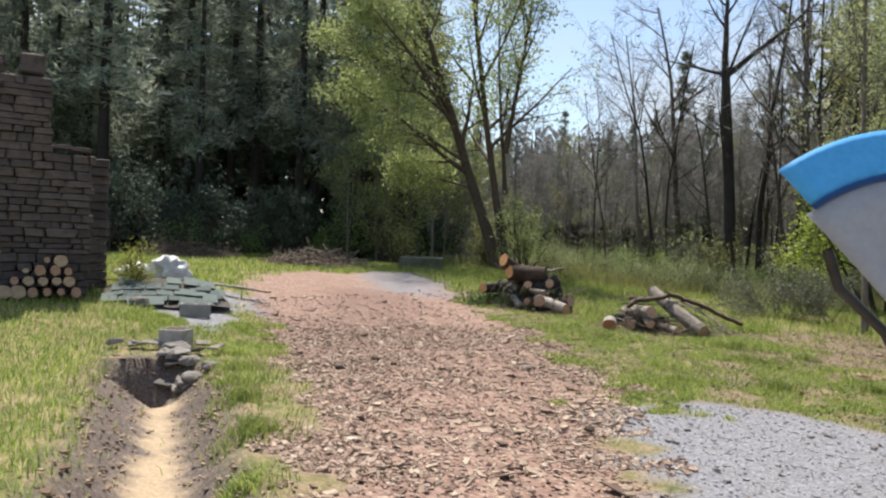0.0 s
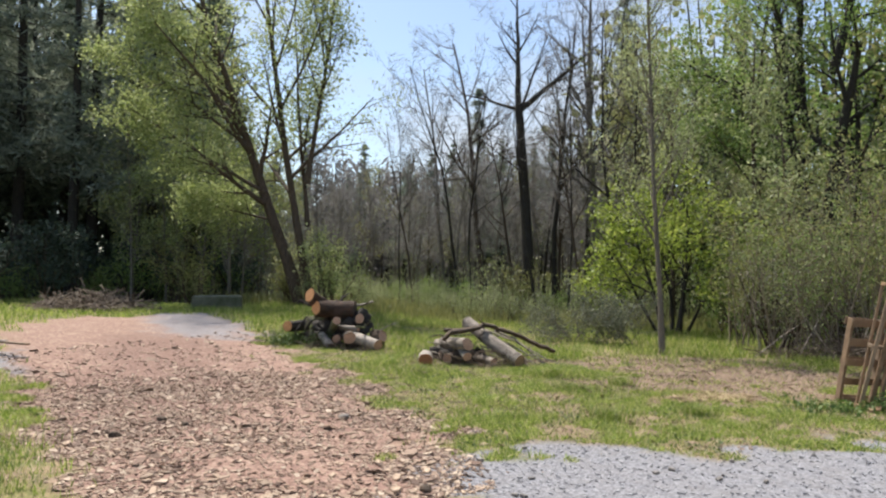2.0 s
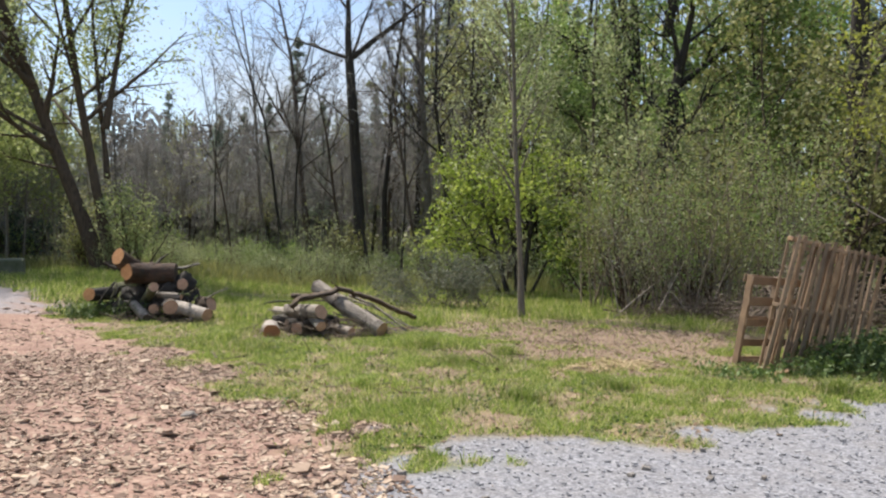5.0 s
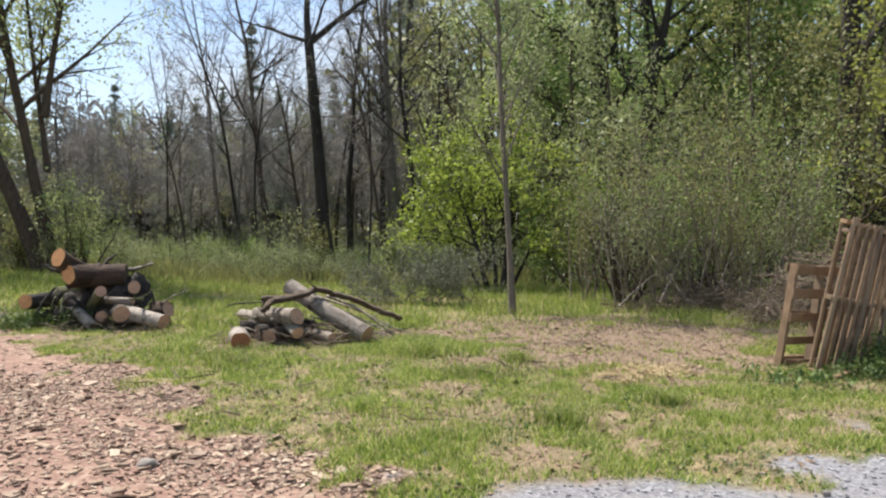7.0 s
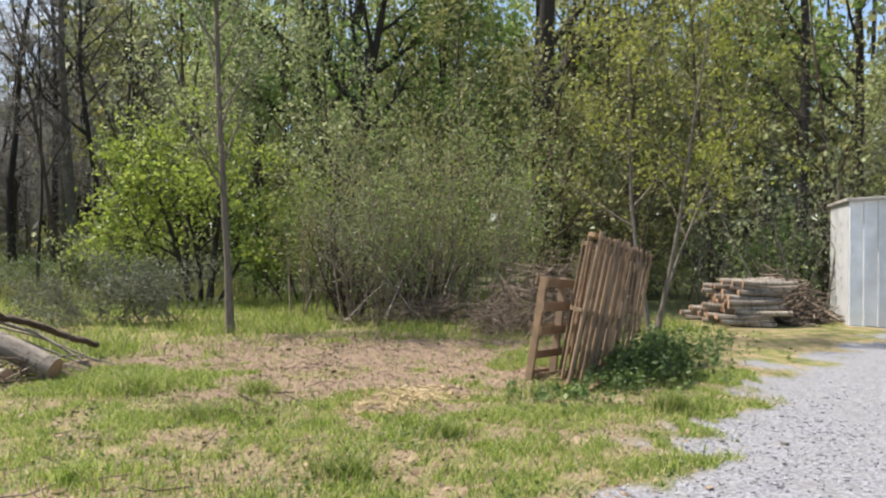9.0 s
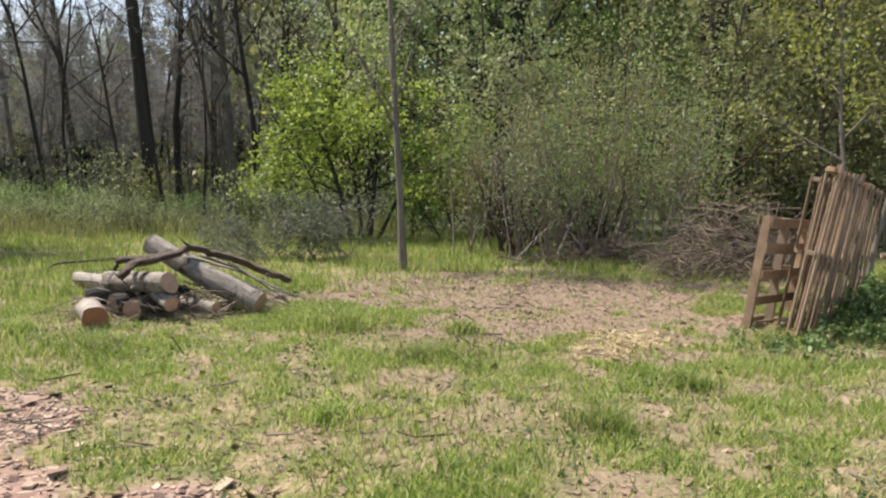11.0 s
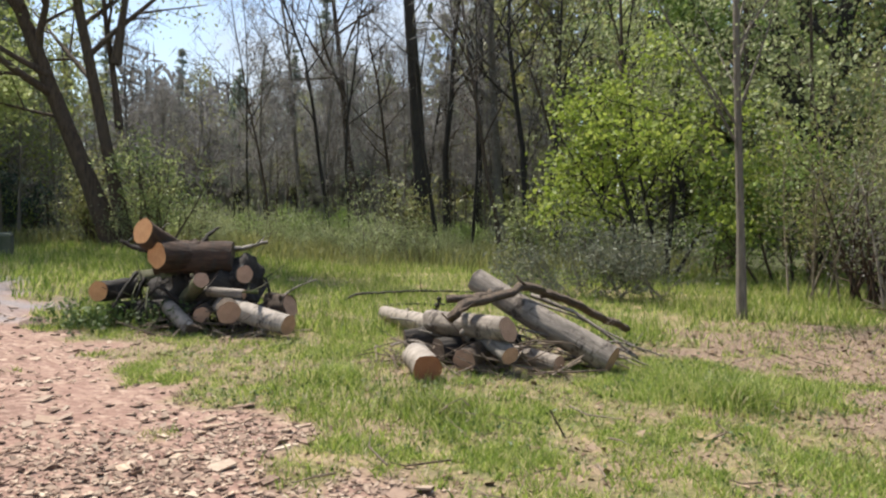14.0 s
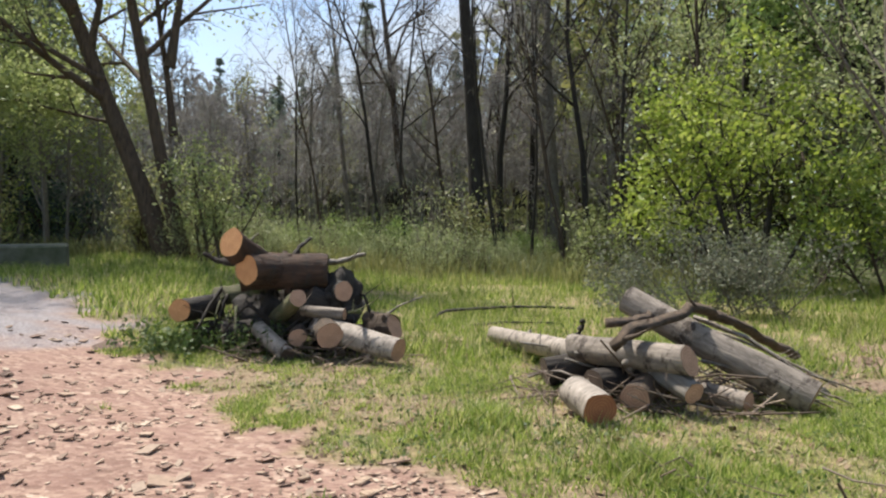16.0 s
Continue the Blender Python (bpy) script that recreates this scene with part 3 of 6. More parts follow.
def grass():
    rng = np.random.default_rng(5)
    x, y = scatter(rng, 1300000, (-8.5, 2.5), (6.5, 14), lambda x, y: lawn_share(x, y) * (0.08 + 0.92 * patchy(x, y)) * soft(15 - y, 0, 6))
    short_blades("lawn_grass", "short patchy green lawn grass", x, y, 0.050, 0.0055, M_GRASS, rng, 0.9)
    x, y = scatter(rng, 300000, (-9, 1), (7, 14), lambda x, y: lawn_share(x, y) * (0.25 + 0.75 * soft(-wob(x, y, 1.5) - 0.6 * wob(y, x, 0.5), -0.5, 0.7)))
    short_blades("dry_grass", "dry straw coloured grass lying in the lawn", x, y, 0.035, 0.0035, M_GRASS_DRY, rng, 2.6)
    x, y = scatter(rng, 60000, (-7, 2), (6, 13), lambda x, y: lawn_share(x, y) * soft(wob(x, y, 0.8) + 0.9 * wob(y, x, 2.2), 0.45, 1.4))
    blades("grass_tufts", "taller bright green grass tufts", x, y, 0.10, 0.0048, M_GRASS, rng, 0.7)
    x, y = scatter(rng, 130000, (-14, 11.5), (9, 24), lambda x, y: lawn_share(x, y) * (0.25 + 0.75 * soft(wob(x, y, 1.5), -0.5, 0.6)) * soft(24.5 - y, 0, 4))
    short_blades("meadow_grass", "tall bright meadow grass before the wood", x, y, 0.16, 0.0085, M_GRASS, rng, 0.7)
    x, y = scatter(rng, 70000, (-15, -4), (-1.2, 5), lambda x, y: lawn_share(x, y) * soft(-(y - 0.55 * -x + 1.5), -4.2, 0.5) * soft(-x - 1, 0, 1.0) + 0 * x)
    blades("bank_grass", "lush bright green grass on the bank", x, y, 0.095, 0.0055, M_GRASS, rng, 0.7)
    x, y = scatter(rng, 22000, (-17, 20.5), (2, 33), lambda x, y: 0.1 + 0.9 * soft(wob(x, y, 1.7), -0.5, 0.8))
    blades("tall_weeds", "tall pale olive weeds and dry stalks under the trees", x, y, 0.42, 0.016, M_LEAF_OLIVE, rng, 0.5)
    x, y = scatter(rng, 34000, (-24, 3), (-8, 19), lambda x, y: lawn_share(x, y))
    blades("verge_grass", "bright grass verge beside the track", x, y, 0.12, 0.012, M_GRASS, rng)
    x, y = scatter(rng, 60000, (-6, 3), (6, 13), lambda x, y: lawn_share(x, y) * 0.8 * soft(wob(y, x, 0.7) + 0.6 * wob(x, y, 0.25), 0.1, 0.9))
    P = np.stack([x, y, height(x, y) + rng.uniform(0.008, 0.045, len(x))], 1)
    tagged(new("clover", leaf_cloud(P, 0.030, "clover", M_WEED, rng, 0.8, 0.5)), "small broad clover and weed leaves in the lawn", "clover", kind="stuff")


grass()


def flat_bits(name, label, category, x, y, size, thick, mat, rng, tilt=0.35, aspect=(0.35, 0.9)):
    """Thin tilted slabs with sides: chips, shards, dead leaves."""
    n = len(x)
    a = rng.uniform(0, 2 * math.pi, n)
    L = size * rng.lognormal(0, 0.4, n)
    W = L * rng.uniform(*aspect, n)
    u = np.stack([np.cos(a), np.sin(a), rng.normal(0, tilt, n)], 1)
    w = np.stack([-np.sin(a), np.cos(a), rng.normal(0, tilt, n)], 1)
    c = np.stack([x, y, height(x, y) + thick * 0.7 + 0.004 + L * 0.5 * tilt * rng.uniform(0.1, 0.7, n)], 1)
    cut = rng.uniform(0.55, 1.0, (n, 4, 1))
    corner = [(-1, -1), (1, -1), (1, 1), (-1, 1)]
    top = np.stack([c + (u * (L / 2 * sx)[:, None] + w * (W / 2 * sy)[:, None]) * cut[:, i] for i, (sx, sy) in enumerate(corner)], 1)
    low = top - np.array((0, 0, thick))
    V = np.concatenate([top, low], 1).reshape(-1, 3)
    k = np.arange(n)[:, None] * 8
    F = np.concatenate([k + f for f in ([0, 1, 2, 3], [0, 4, 5, 1], [1, 5, 6, 2], [2, 6, 7, 3], [3, 7, 4, 0])], 0)
    return tagged(new(name, quick(name, V, F, mat)), label, category, kind="stuff")


def loose_ground():
    rng = np.random.default_rng(8)
    x, y = scatter(rng, 90000, (-9, -3), (2.5, 12), lambda x, y: masks(x, y)[0] * (0.12 + 0.88 * soft(wob(x, y, 1.6) + 0.9 * soft(0.9 - inside(x, y, ROAD), 0, 0.8), -0.2, 1.0)) * soft(np.hypot(x + 0.5, y - 1) * -1 + 12, 0, 6))
    flat_bits("wood_chips", "pale tan wood chips spread over the track", "wood chips", x, y, 0.036, 0.005, M_CHIPS, rng, 0.2)
    x, y = scatter(rng, 3600, (-9, -3), (2.5, 12), lambda x, y: masks(x, y)[0] * 0.55 + 0.25 * soft(inside(x, y, ROAD), -0.5, 0.0))
    flat_bits("bark_shards", "larger brown bark shards on the track", "wood chips", x, y, 0.075, 0.010, M_CHIPS, rng, 0.2)
    x, y = scatter(rng, 80000, (-5.5, -2.8), (2.2, 8), lambda x, y: masks(x, y)[0] * (0.25 + 0.75 * soft(wob(x, y, 0.9), -0.3, 0.6)))
    flat_bits("wood_chips", "pale tan wood chips lying thick on the track", "wood chips", x, y, 0.030, 0.004, M_CHIPS, rng, 0.3)
    x, y = scatter(rng, 20000, (-1, -4), (9, 10), lambda x, y: masks(x, y)[1] * soft(9 - np.hypot(x - 1, y - 2), 0, 5))
    flat_bits("gravel", "small grey gravel stones on the drive", "gravel", x, y, 0.020, 0.006, M_STONES, rng, 0.10, (0.6, 1.0))
    x, y = scatter(rng, 26000, (-7, 4.5), (6, 14), lambda x, y: masks(x, y)[2] * (1 - masks(x, y)[0]))
    flat_bits("leaf_litter", "brown dead leaves and litter on bare soil", "leaf litter", x, y, 0.034, 0.003, M_LITTER, rng, 0.25)
    x, y = scatter(rng, 30000, (-6, 4), (5.5, 13), lambda x, y: lawn_share(x, y) * (0.2 + 0.6 * soft(-wob(x, y, 1.5), -0.3, 0.6)))
    flat_bits("leaf_litter", "brown dead leaves and bark crumbs strewn in the lawn", "leaf litter", x, y, 0.028, 0.003, M_LITTER, rng, 0.45)
    x, y = scatter(rng, 4200, (1.0, 7.2), (3.2, 8.7), lambda x, y: soft(0.62 - np.hypot((x - 2.05) / 1.4, y - 7.95) + 0.12 * wob(x, y, 0.5), 0, 0.35))
    flat_bits("straw", "patch of pale yellow straw on the soil", "straw", x, y, 0.10, 0.004, M_STRAW, rng, 0.15, (0.10, 0.22))
    x, y = scatter(rng, 5000, (-6.5, -3), (1, 2.5), lambda x, y: masks(x, y)[3] * (1 - masks(x, y)[4]))
    flat_bits("shale", "broken grey brown shale on the ditch banks", "stones", x, y, 0.045, 0.010, M_LITTER, rng, 0.14)


loose_ground()
# ---- trees by the yard ----
UP = (0, 0, 1)


def at(x, y, turn=0.0, size=1.0, dz=0.0):
    return pose(x, y, float(height(x, y)) - 0.04 + dz, 0, 0, turn) @ Matrix.Scale(size, 4)


SPEC_OPEN = dict(wander=0.10, lift=(0.03, 0.06, 0.03, 0.0), side=((13, 0.42, 42, 0.22), (6, 0.45, 45, 0.2), (3, 0.5, 50, 0.2)))
SPEC_BARE = dict(wander=0.13, lift=(0.04, 0.09, 0.05, 0.02), side=((11, 0.34, 48, 0.38), (6, 0.45, 45, 0.2), (4, 0.5, 45, 0.15)))
SPEC_FAR = dict(wander=0.12, lift=(0.04, 0.09, 0.05, 0.02), side=((11, 0.32, 45, 0.3), (6, 0.45, 45, 0.2), (2, 0.5, 45, 0.15)))
SPEC_SHRUB = dict(wander=0.13, lift=(0.02, 0.03, 0.0, 0.0), side=((7, 0.5, 42, 0.12), (4, 0.5, 48, 0.15)), flare=False)
SPEC_THIN = dict(wander=0.05, lift=(0.03, 0.12, 0.06, 0.02), side=((26, 0.24, 42, 0.24), (7, 0.45, 42, 0.15), (3, 0.5, 45, 0.2)), taper=0.8, limb=0.33)

# leaning spring tree behind the big log pile: several stems from one foot, long limbs reaching out over the track's end
LEAN = dict(wander=0.05, lift=(0.012, 0.04, 0.02, 0.0), side=((14, 0.34, 48, 0.26), (6, 0.45, 48, 0.2), (3, 0.5, 50, 0.2)))
tree("tall leaning tree with several stems and sparse spring-green leaves", "tree",
     [((0, 0, 0), (-0.33, -0.20, 1.0), 14.5, 0.23), ((0.3, 0.1, 0), (-0.16, -0.10, 1.0), 14, 0.17), ((0.05, 0.0, 4.6), (0.12, 0.08, 1.0), 9.5, 0.10), ((0.1, 0.05, 3.0), (-0.16, 0.05, 1.0), 9.0, 0.08),
      ((-1.2, -0.7, 4.2), (-0.95, -0.55, 0.55), 5.6, 0.075), ((-1.7, -1.0, 5.8), (-0.85, -0.6, 0.75), 6.0, 0.075), ((-0.9, -0.5, 3.2), (-0.9, -0.3, 0.15), 3.4, 0.05), ((-2.2, -1.3, 7.6), (-0.8, -0.3, 0.9), 5.2, 0.06)],
     LEAN, M_BARK_BROWN, M_LEAF_WILLOW, 18, 0.125, 0.27, 11, m=at(-12.6, 20.9))

# dark forked dead-looking tree
rng = np.random.default_rng(21)
br, tp = [], []
DARK = dict(wander=0.10, lift=(0.02, 0.05, 0.03, 0.0), side=((7, 0.36, 45, 0.3), (5, 0.45, 45, 0.2), (4, 0.5, 45, 0.2)), flare=False)
br.append((np.array([(0, 0, -0.3), (-0.1, 0, 2.8), (-0.28, 0, 5.5), (-0.47, 0, 7.8), (-0.60, 0, 9.4)]), np.array([0.31, 0.25, 0.22, 0.20, 0.18])))
grow(rng, (-0.60, 0, 9.3), (-0.10, 0, 1), 5.2, 0.15, 0, DARK, br, tp)
grow(rng, (-0.58, 0, 9.1), (0.85, 0.1, 0.62), 4.6, 0.14, 0, DARK, br, tp)
grow(rng, (-0.62, 0, 9.2), (-0.95, 0.1, 0.35), 3.0, 0.09, 0, DARK, br, tp)
grow(rng, (-0.60, 0, 8.8), (0.3, 0.2, 1), 4.0, 0.08, 0, DARK, br, tp)
dt = thing("tree", "tall black-barked bare tree with a wide fork", "tree", m=at(-6.15, 29.0))
part("trunk", tubes(br, "trunk", M_BARK_DARK), dt)

# bare trees round it
BARE_GROUP = "bare trees at the wood's edge"


def bare_tree(seed, x, y, tall, radius, lean=(-0.07, 0.0), mat=None, buds=2, label="slender bare grey tree with fine upright twigs"):
    return tree(label, "tree", [((0, 0, -0.2), (lean[0], lean[1], 1), tall, radius)], SPEC_BARE, mat or M_BARK_GREY, M_BUDS, buds, 0.42, 0.10, seed, m=at(x, y), group=BARE_GROUP, aspect=0.06)


bare_tree(31, -8.9, 31.3, 14.5, 0.17, (-0.10, 0), M_BARK_BROWN)
bare_tree(32, -5.6, 31.7, 14.0, 0.15, (-0.12, 0), M_BARK_DARK)
bare_tree(33, -3.6, 32.5, 15.0, 0.22, (-0.10, 0))
bare_tree(34, -4.7, 35.0, 15.5, 0.16, (-0.02, 0), M_BARK_DARK)
bare_tree(35, -2.4, 30.0, 14.0, 0.13, (-0.06, 0), M_BARK_DARK)
bare_tree(36, -11.6, 33.0, 13.0, 0.12, (-0.05, 0))

for k, (x, y) in enumerate(((-10.8, 27.0), (-9.6, 29.5), (-8.3, 27.6), (-7.6, 31.5), (-5.2, 26.8), (-4.4, 28.8), (-3.3, 27.2), (-2.6, 31.8), (-1.6, 27.8), (-0.8, 30.4), (-12.4, 29.0), (-6.9, 34.5), (-1.4, 33.8), (0.4, 28.6))):
    bare_tree(300 + k, x, y, 8.5 + 0.7 * (k * 5 % 7), 0.055 + 0.008 * (k * 3 % 5), (-0.08 + 0.02 * (k % 4), 0), M_BARK_DARK if k % 3 else M_BARK_BROWN, 1, "slim dark bare young tree at the wood's edge")

# thin young tree between the yard and the shrubs
tree("thin young tree with a grey-brown straight trunk and few leaves", "tree", [((0, 0, -0.1), (-0.045, 0.0, 1), 9.5, 0.066)], SPEC_THIN, M_THIN, M_LEAF_PALE, 12, 0.065, 0.12, 43, m=at(0.87, 14.2))

# bright green small tree
tree("small bright green leafy tree with dark forked trunks", "tree",
     [((-0.15, 0, -0.1), (-0.25, -0.05, 1), 3.8, 0.07), ((0.15, 0.1, -0.1), (0.18, 0.0, 1), 4.2, 0.08), ((0, 0.2, -0.1), (0.02, 0.2, 1), 3.9, 0.06), ((-0.3, 0.1, -0.1), (-0.5, -0.1, 1), 3.4, 0.05), ((0.3, 0.1, -0.1), (0.5, -0.1, 1), 3.4, 0.05)],
     dict(wander=0.12, lift=(0.0, -0.02, -0.03, 0.0), side=((9, 0.5, 62, 0.28), (6, 0.5, 50, 0.2))), M_BARK_DARK, M_LEAF_BRIGHT, 30, 0.108, 0.17, 51, m=at(0.55, 20.4, 0, 1.12))
tree("dense green shrub behind the thin tree", "shrub",
     [((0.3 * i - 0.6, 0.2 * (i % 2), -0.1), (0.3 * i - 0.6, 0.1, 1), 2.6, 0.035) for i in range(5)], SPEC_SHRUB, M_BARK_BROWN, M_LEAF_GREEN, 20, 0.10, 0.15, 52, name="shrub", m=at(3.2, 19.6))
tree("dense green shrub behind the thin tree", "shrub",
     [((0.3 * i - 0.6, 0.2 * (i % 2), -0.1), (0.3 * i - 0.6, 0.1, 1), 2.9, 0.035) for i in range(5)], SPEC_SHRUB, M_BARK_BROWN, M_LEAF_GREEN, 22, 0.10, 0.15, 53, name="shrub", m=at(4.6, 18.2))

SPRING = dict(wander=0.08, lift=(0.02, 0.05, 0.0, 0.0), side=((13, 0.36, 50, 0.18), (6, 0.45, 48, 0.2), (3, 0.5, 50, 0.2)))
for k, (x, y, h) in enumerate(((2.6, 22.6, 9.5), (0.2, 24.8, 10.5), (4.0, 21.0, 6.5))):
    tree("young tree with soft pale grey-green spring leaves", "tree", [((0, 0, -0.1), (0.02 - 0.03 * k, 0, 1), h, 0.09)], SPRING, M_BARK_BROWN, M_LEAF_PALE, 12, 0.12, 0.22, 560 + k, m=at(x, y), group="pale spring trees behind the shrubs")

# large many-limbed tree over the thicket
tree("large dark tree with many spreading limbs and green crown", "tree",
     [((0, 0, -0.2), (0.0, 0, 1), 9.5, 0.36), ((-0.25, 0, 2.6), (-0.20, 0, 1), 8.0, 0.24), ((-1.15, 0, 7.2), (-0.85, -0.1, 0.5), 4.4, 0.12), ((-1.0, 0, 7.4), (-0.25, 0, 1), 7.0, 0.15), ((-0.9, 0.1, 7.2), (0.12, 0.1, 1), 7.0, 0.14),
      ((0, 0, 8.6), (0.35, 0, 1), 6.5, 0.16), ((0.05, 0, 6.6), (0.85, -0.1, 0.6), 5.0, 0.13), ((-0.6, 0, 5.0), (-0.9, -0.3, 0.25), 4.2, 0.09), ((0.1, 0, 5.2), (0.8, -0.4, 0.15), 4.0, 0.08)],
     dict(wander=0.10, lift=(0.02, 0.05, 0.02, 0.0), side=((9, 0.40, 50, 0.25), (6, 0.45, 48, 0.2), (3, 0.5, 50, 0.2)), flare=False), M_BARK_DARK, M_LEAF_GREEN, 13, 0.13, 0.26, 61, m=at(5.3, 24.4))
for k, (x, y, h) in enumerate(((8.0, 24.0, 9.5), (9.8, 26.0, 12.0))):
    tree("leafy mid-green tree beside the large dark tree", "tree", [((0, 0, -0.1), (0.02, 0, 1), h, 0.12), ((0.2, 0, 0.4), (0.2, -0.1, 1), h * 0.75, 0.08)], SPRING, M_BARK_DARK, M_LEAF_GREEN, 13, 0.13, 0.24, 580 + k, m=at(x, y), group="green trees beside the large tree")

# big straight trunk and its neighbours
tree("big straight grey-brown trunk with a high leafy crown", "tree", [((0, 0, -0.2), (0.01, 0, 1), 17, 0.33), ((0.9, 0.4, -0.2), (0.04, 0, 1), 13, 0.12)],
     dict(wander=0.05, lift=(0.01, 0.05, 0.02, 0.0), side=((12, 0.34, 55, 0.35), (6, 0.45, 48, 0.2), (3, 0.5, 50, 0.2))), M_BARK_DARK, M_LEAF_OLIVE, 14, 0.13, 0.24, 62, m=at(9.5, 19.6))

# olive trees filling the wood's edge behind the pallets and the firewood
for k, (x, y, h) in enumerate(((8.3, 17.4, 6.5), (10.6, 17.0, 7.5), (12.6, 16.4, 8.5), (14.6, 14.8, 8.0), (11.6, 20.0, 9.5), (7.4, 20.4, 8.0))):
    tree("leafy olive-green tree at the wood's edge behind the pallets", "tree", [((0, 0, -0.1), (0.03 - 0.01 * k, 0, 1), h, 0.08), ((0.15, 0.1, 0.2), (0.25, 0.1, 1), h * 0.7, 0.05)],
         dict(wander=0.09, lift=(0.02, 0.03, 0.0, 0.0), side=((15, 0.36, 58, 0.08), (6, 0.45, 48, 0.2), (2, 0.5, 50, 0.2))), M_BARK_BROWN, M_LEAF_OLIVE, 13, 0.12, 0.22, 640 + k, m=at(x, y), group="olive trees behind the pallets")

# yellow-green tree behind the pallets
tree("young tree with pale stems and yellow-green leaves behind the pallets", "tree",
     [((0, 0, -0.1), (-0.12, 0, 1), 5.6, 0.042), ((0.15, 0.1, -0.1), (0.12, 0.0, 1), 5.8, 0.04), ((0.1, 0.2, -0.1), (0.45, 0.2, 1), 5.2, 0.032)],
     dict(wander=0.10, lift=(0.02, 0.04, 0.0, 0.0), side=((12, 0.36, 50, 0.34), (5, 0.5, 48, 0.2))), M_THIN, M_LEAF_YELLOW, 22, 0.08, 0.10, 63, m=at(7.2, 11.2))

# thicket of thin stems behind the bare soil
THICKET = dict(wander=0.07, lift=(-0.02, 0.03, 0.0), side=((7, 0.38, 35, 0.25), (4, 0.5, 45, 0.2)), flare=False)
rng = np.random.default_rng(71)
for k, (x, y) in enumerate([(2.6, 16.4), (3.5, 15.3), (4.3, 15.0), (5.2, 15.4), (6.1, 15.2), (6.9, 15.8), (4.8, 16.8), (3.9, 17.4), (5.9, 17.2)]):
    tree("thicket shrub of thin tan stems with small sparse leaves", "shrub",
         [((rng.uniform(-0.4, 0.4), rng.uniform(-0.4, 0.4), -0.1), (rng.uniform(-0.35, 0.35), rng.uniform(-0.3, 0.2), 1), rng.uniform(1.4, 4.6), rng.uniform(0.010, 0.028)) for _ in range(9)],
         THICKET, M_TAN, (M_LEAF_OLIVE, M_LEAF_PALE, M_LEAF_GREEN)[k % 3], 9, 0.062, 0.16, 72 + k, name="shrub", m=at(x, y), group="thicket behind the bare soil")

# cut grey-green brush beside the log pile
tree("low heap of cut branches with grey-green leaves", "brush heap",
     [((rng.uniform(-0.9, 0.9), rng.uniform(-0.4, 0.4), 0.05), (rng.uniform(-1, 1), rng.uniform(-0.5, 0.5), rng.uniform(0.15, 0.7)), rng.uniform(0.8, 1.5), 0.014) for _ in range(26)],
     SPEC_SHRUB, M_BARK_GREY, M_LEAF_GREY, 9, 0.06, 0.08, 91, name="brush_heap", m=at(-0.75, 16.0))

# ---- the woods behind ----


def conifer(seed, tall, mat, label, needles=5600, size=0.44):
    rng = np.random.default_rng(seed)
    out = [(np.array([(0, 0, -0.3), (0.05, 0, tall * 0.35), (-0.04, 0.03, tall * 0.7), (0, 0, tall)]), np.array([0.24, 0.18, 0.11, 0.02]))]
    P = []
    for i in range(105):
        f = rng.uniform(0.24, 1.0) ** 0.9
        z, a = f * tall, rng.uniform(0, 6.28)
        ln = (0.22 + 2.9 * (1 - f) ** 0.85) * rng.uniform(0.55, 1.15)
        d = np.array((math.cos(a), math.sin(a), 0))
        pts = np.array([(0, 0, z) + d * ln * s + np.array((0, 0, 0.25 * ln * s - 0.42 * ln * s * s)) for s in (0, 0.35, 0.7, 1.0)])
        out.append((pts, np.array([0.03, 0.022, 0.014, 0.006])))
        n = int(needles / 105 * (0.5 + ln / 2))
        s = rng.uniform(0.15, 1.0, n)
        side = rng.normal(0, 0.26, (n, 3)) * (0.35 + ln * 0.35)
        P.append(np.array((0, 0, z)) + d * (ln * s)[:, None] + np.stack([0 * s, 0 * s, 0.25 * ln * s - 0.42 * ln * s * s], 1) + side * (1, 1, 0.5))
    t = thing("tree", label, "tree", "woods round the yard")
    part("trunk", tubes(out, "trunk", M_BARK_DARK, True), t)
    part("crown", leaf_cloud(np.concatenate(P), size, "crown", mat, rng, 0.16, 0.3, 0.1), t)
    return t


def leafy(seed, tall, radius, bark_mat, leaf_mat, label, per=5, leaf=0.24, spec=None, cat="tree", name="tree", stems=None, aspect=0.55):
    return tree(label, cat, stems or [((0, 0, -0.3), (0.02, 0, 1), tall, radius)], spec or SPEC_OPEN, bark_mat, leaf_mat, per, leaf, 0.28, seed, name=name, group="woods round the yard", aspect=aspect)


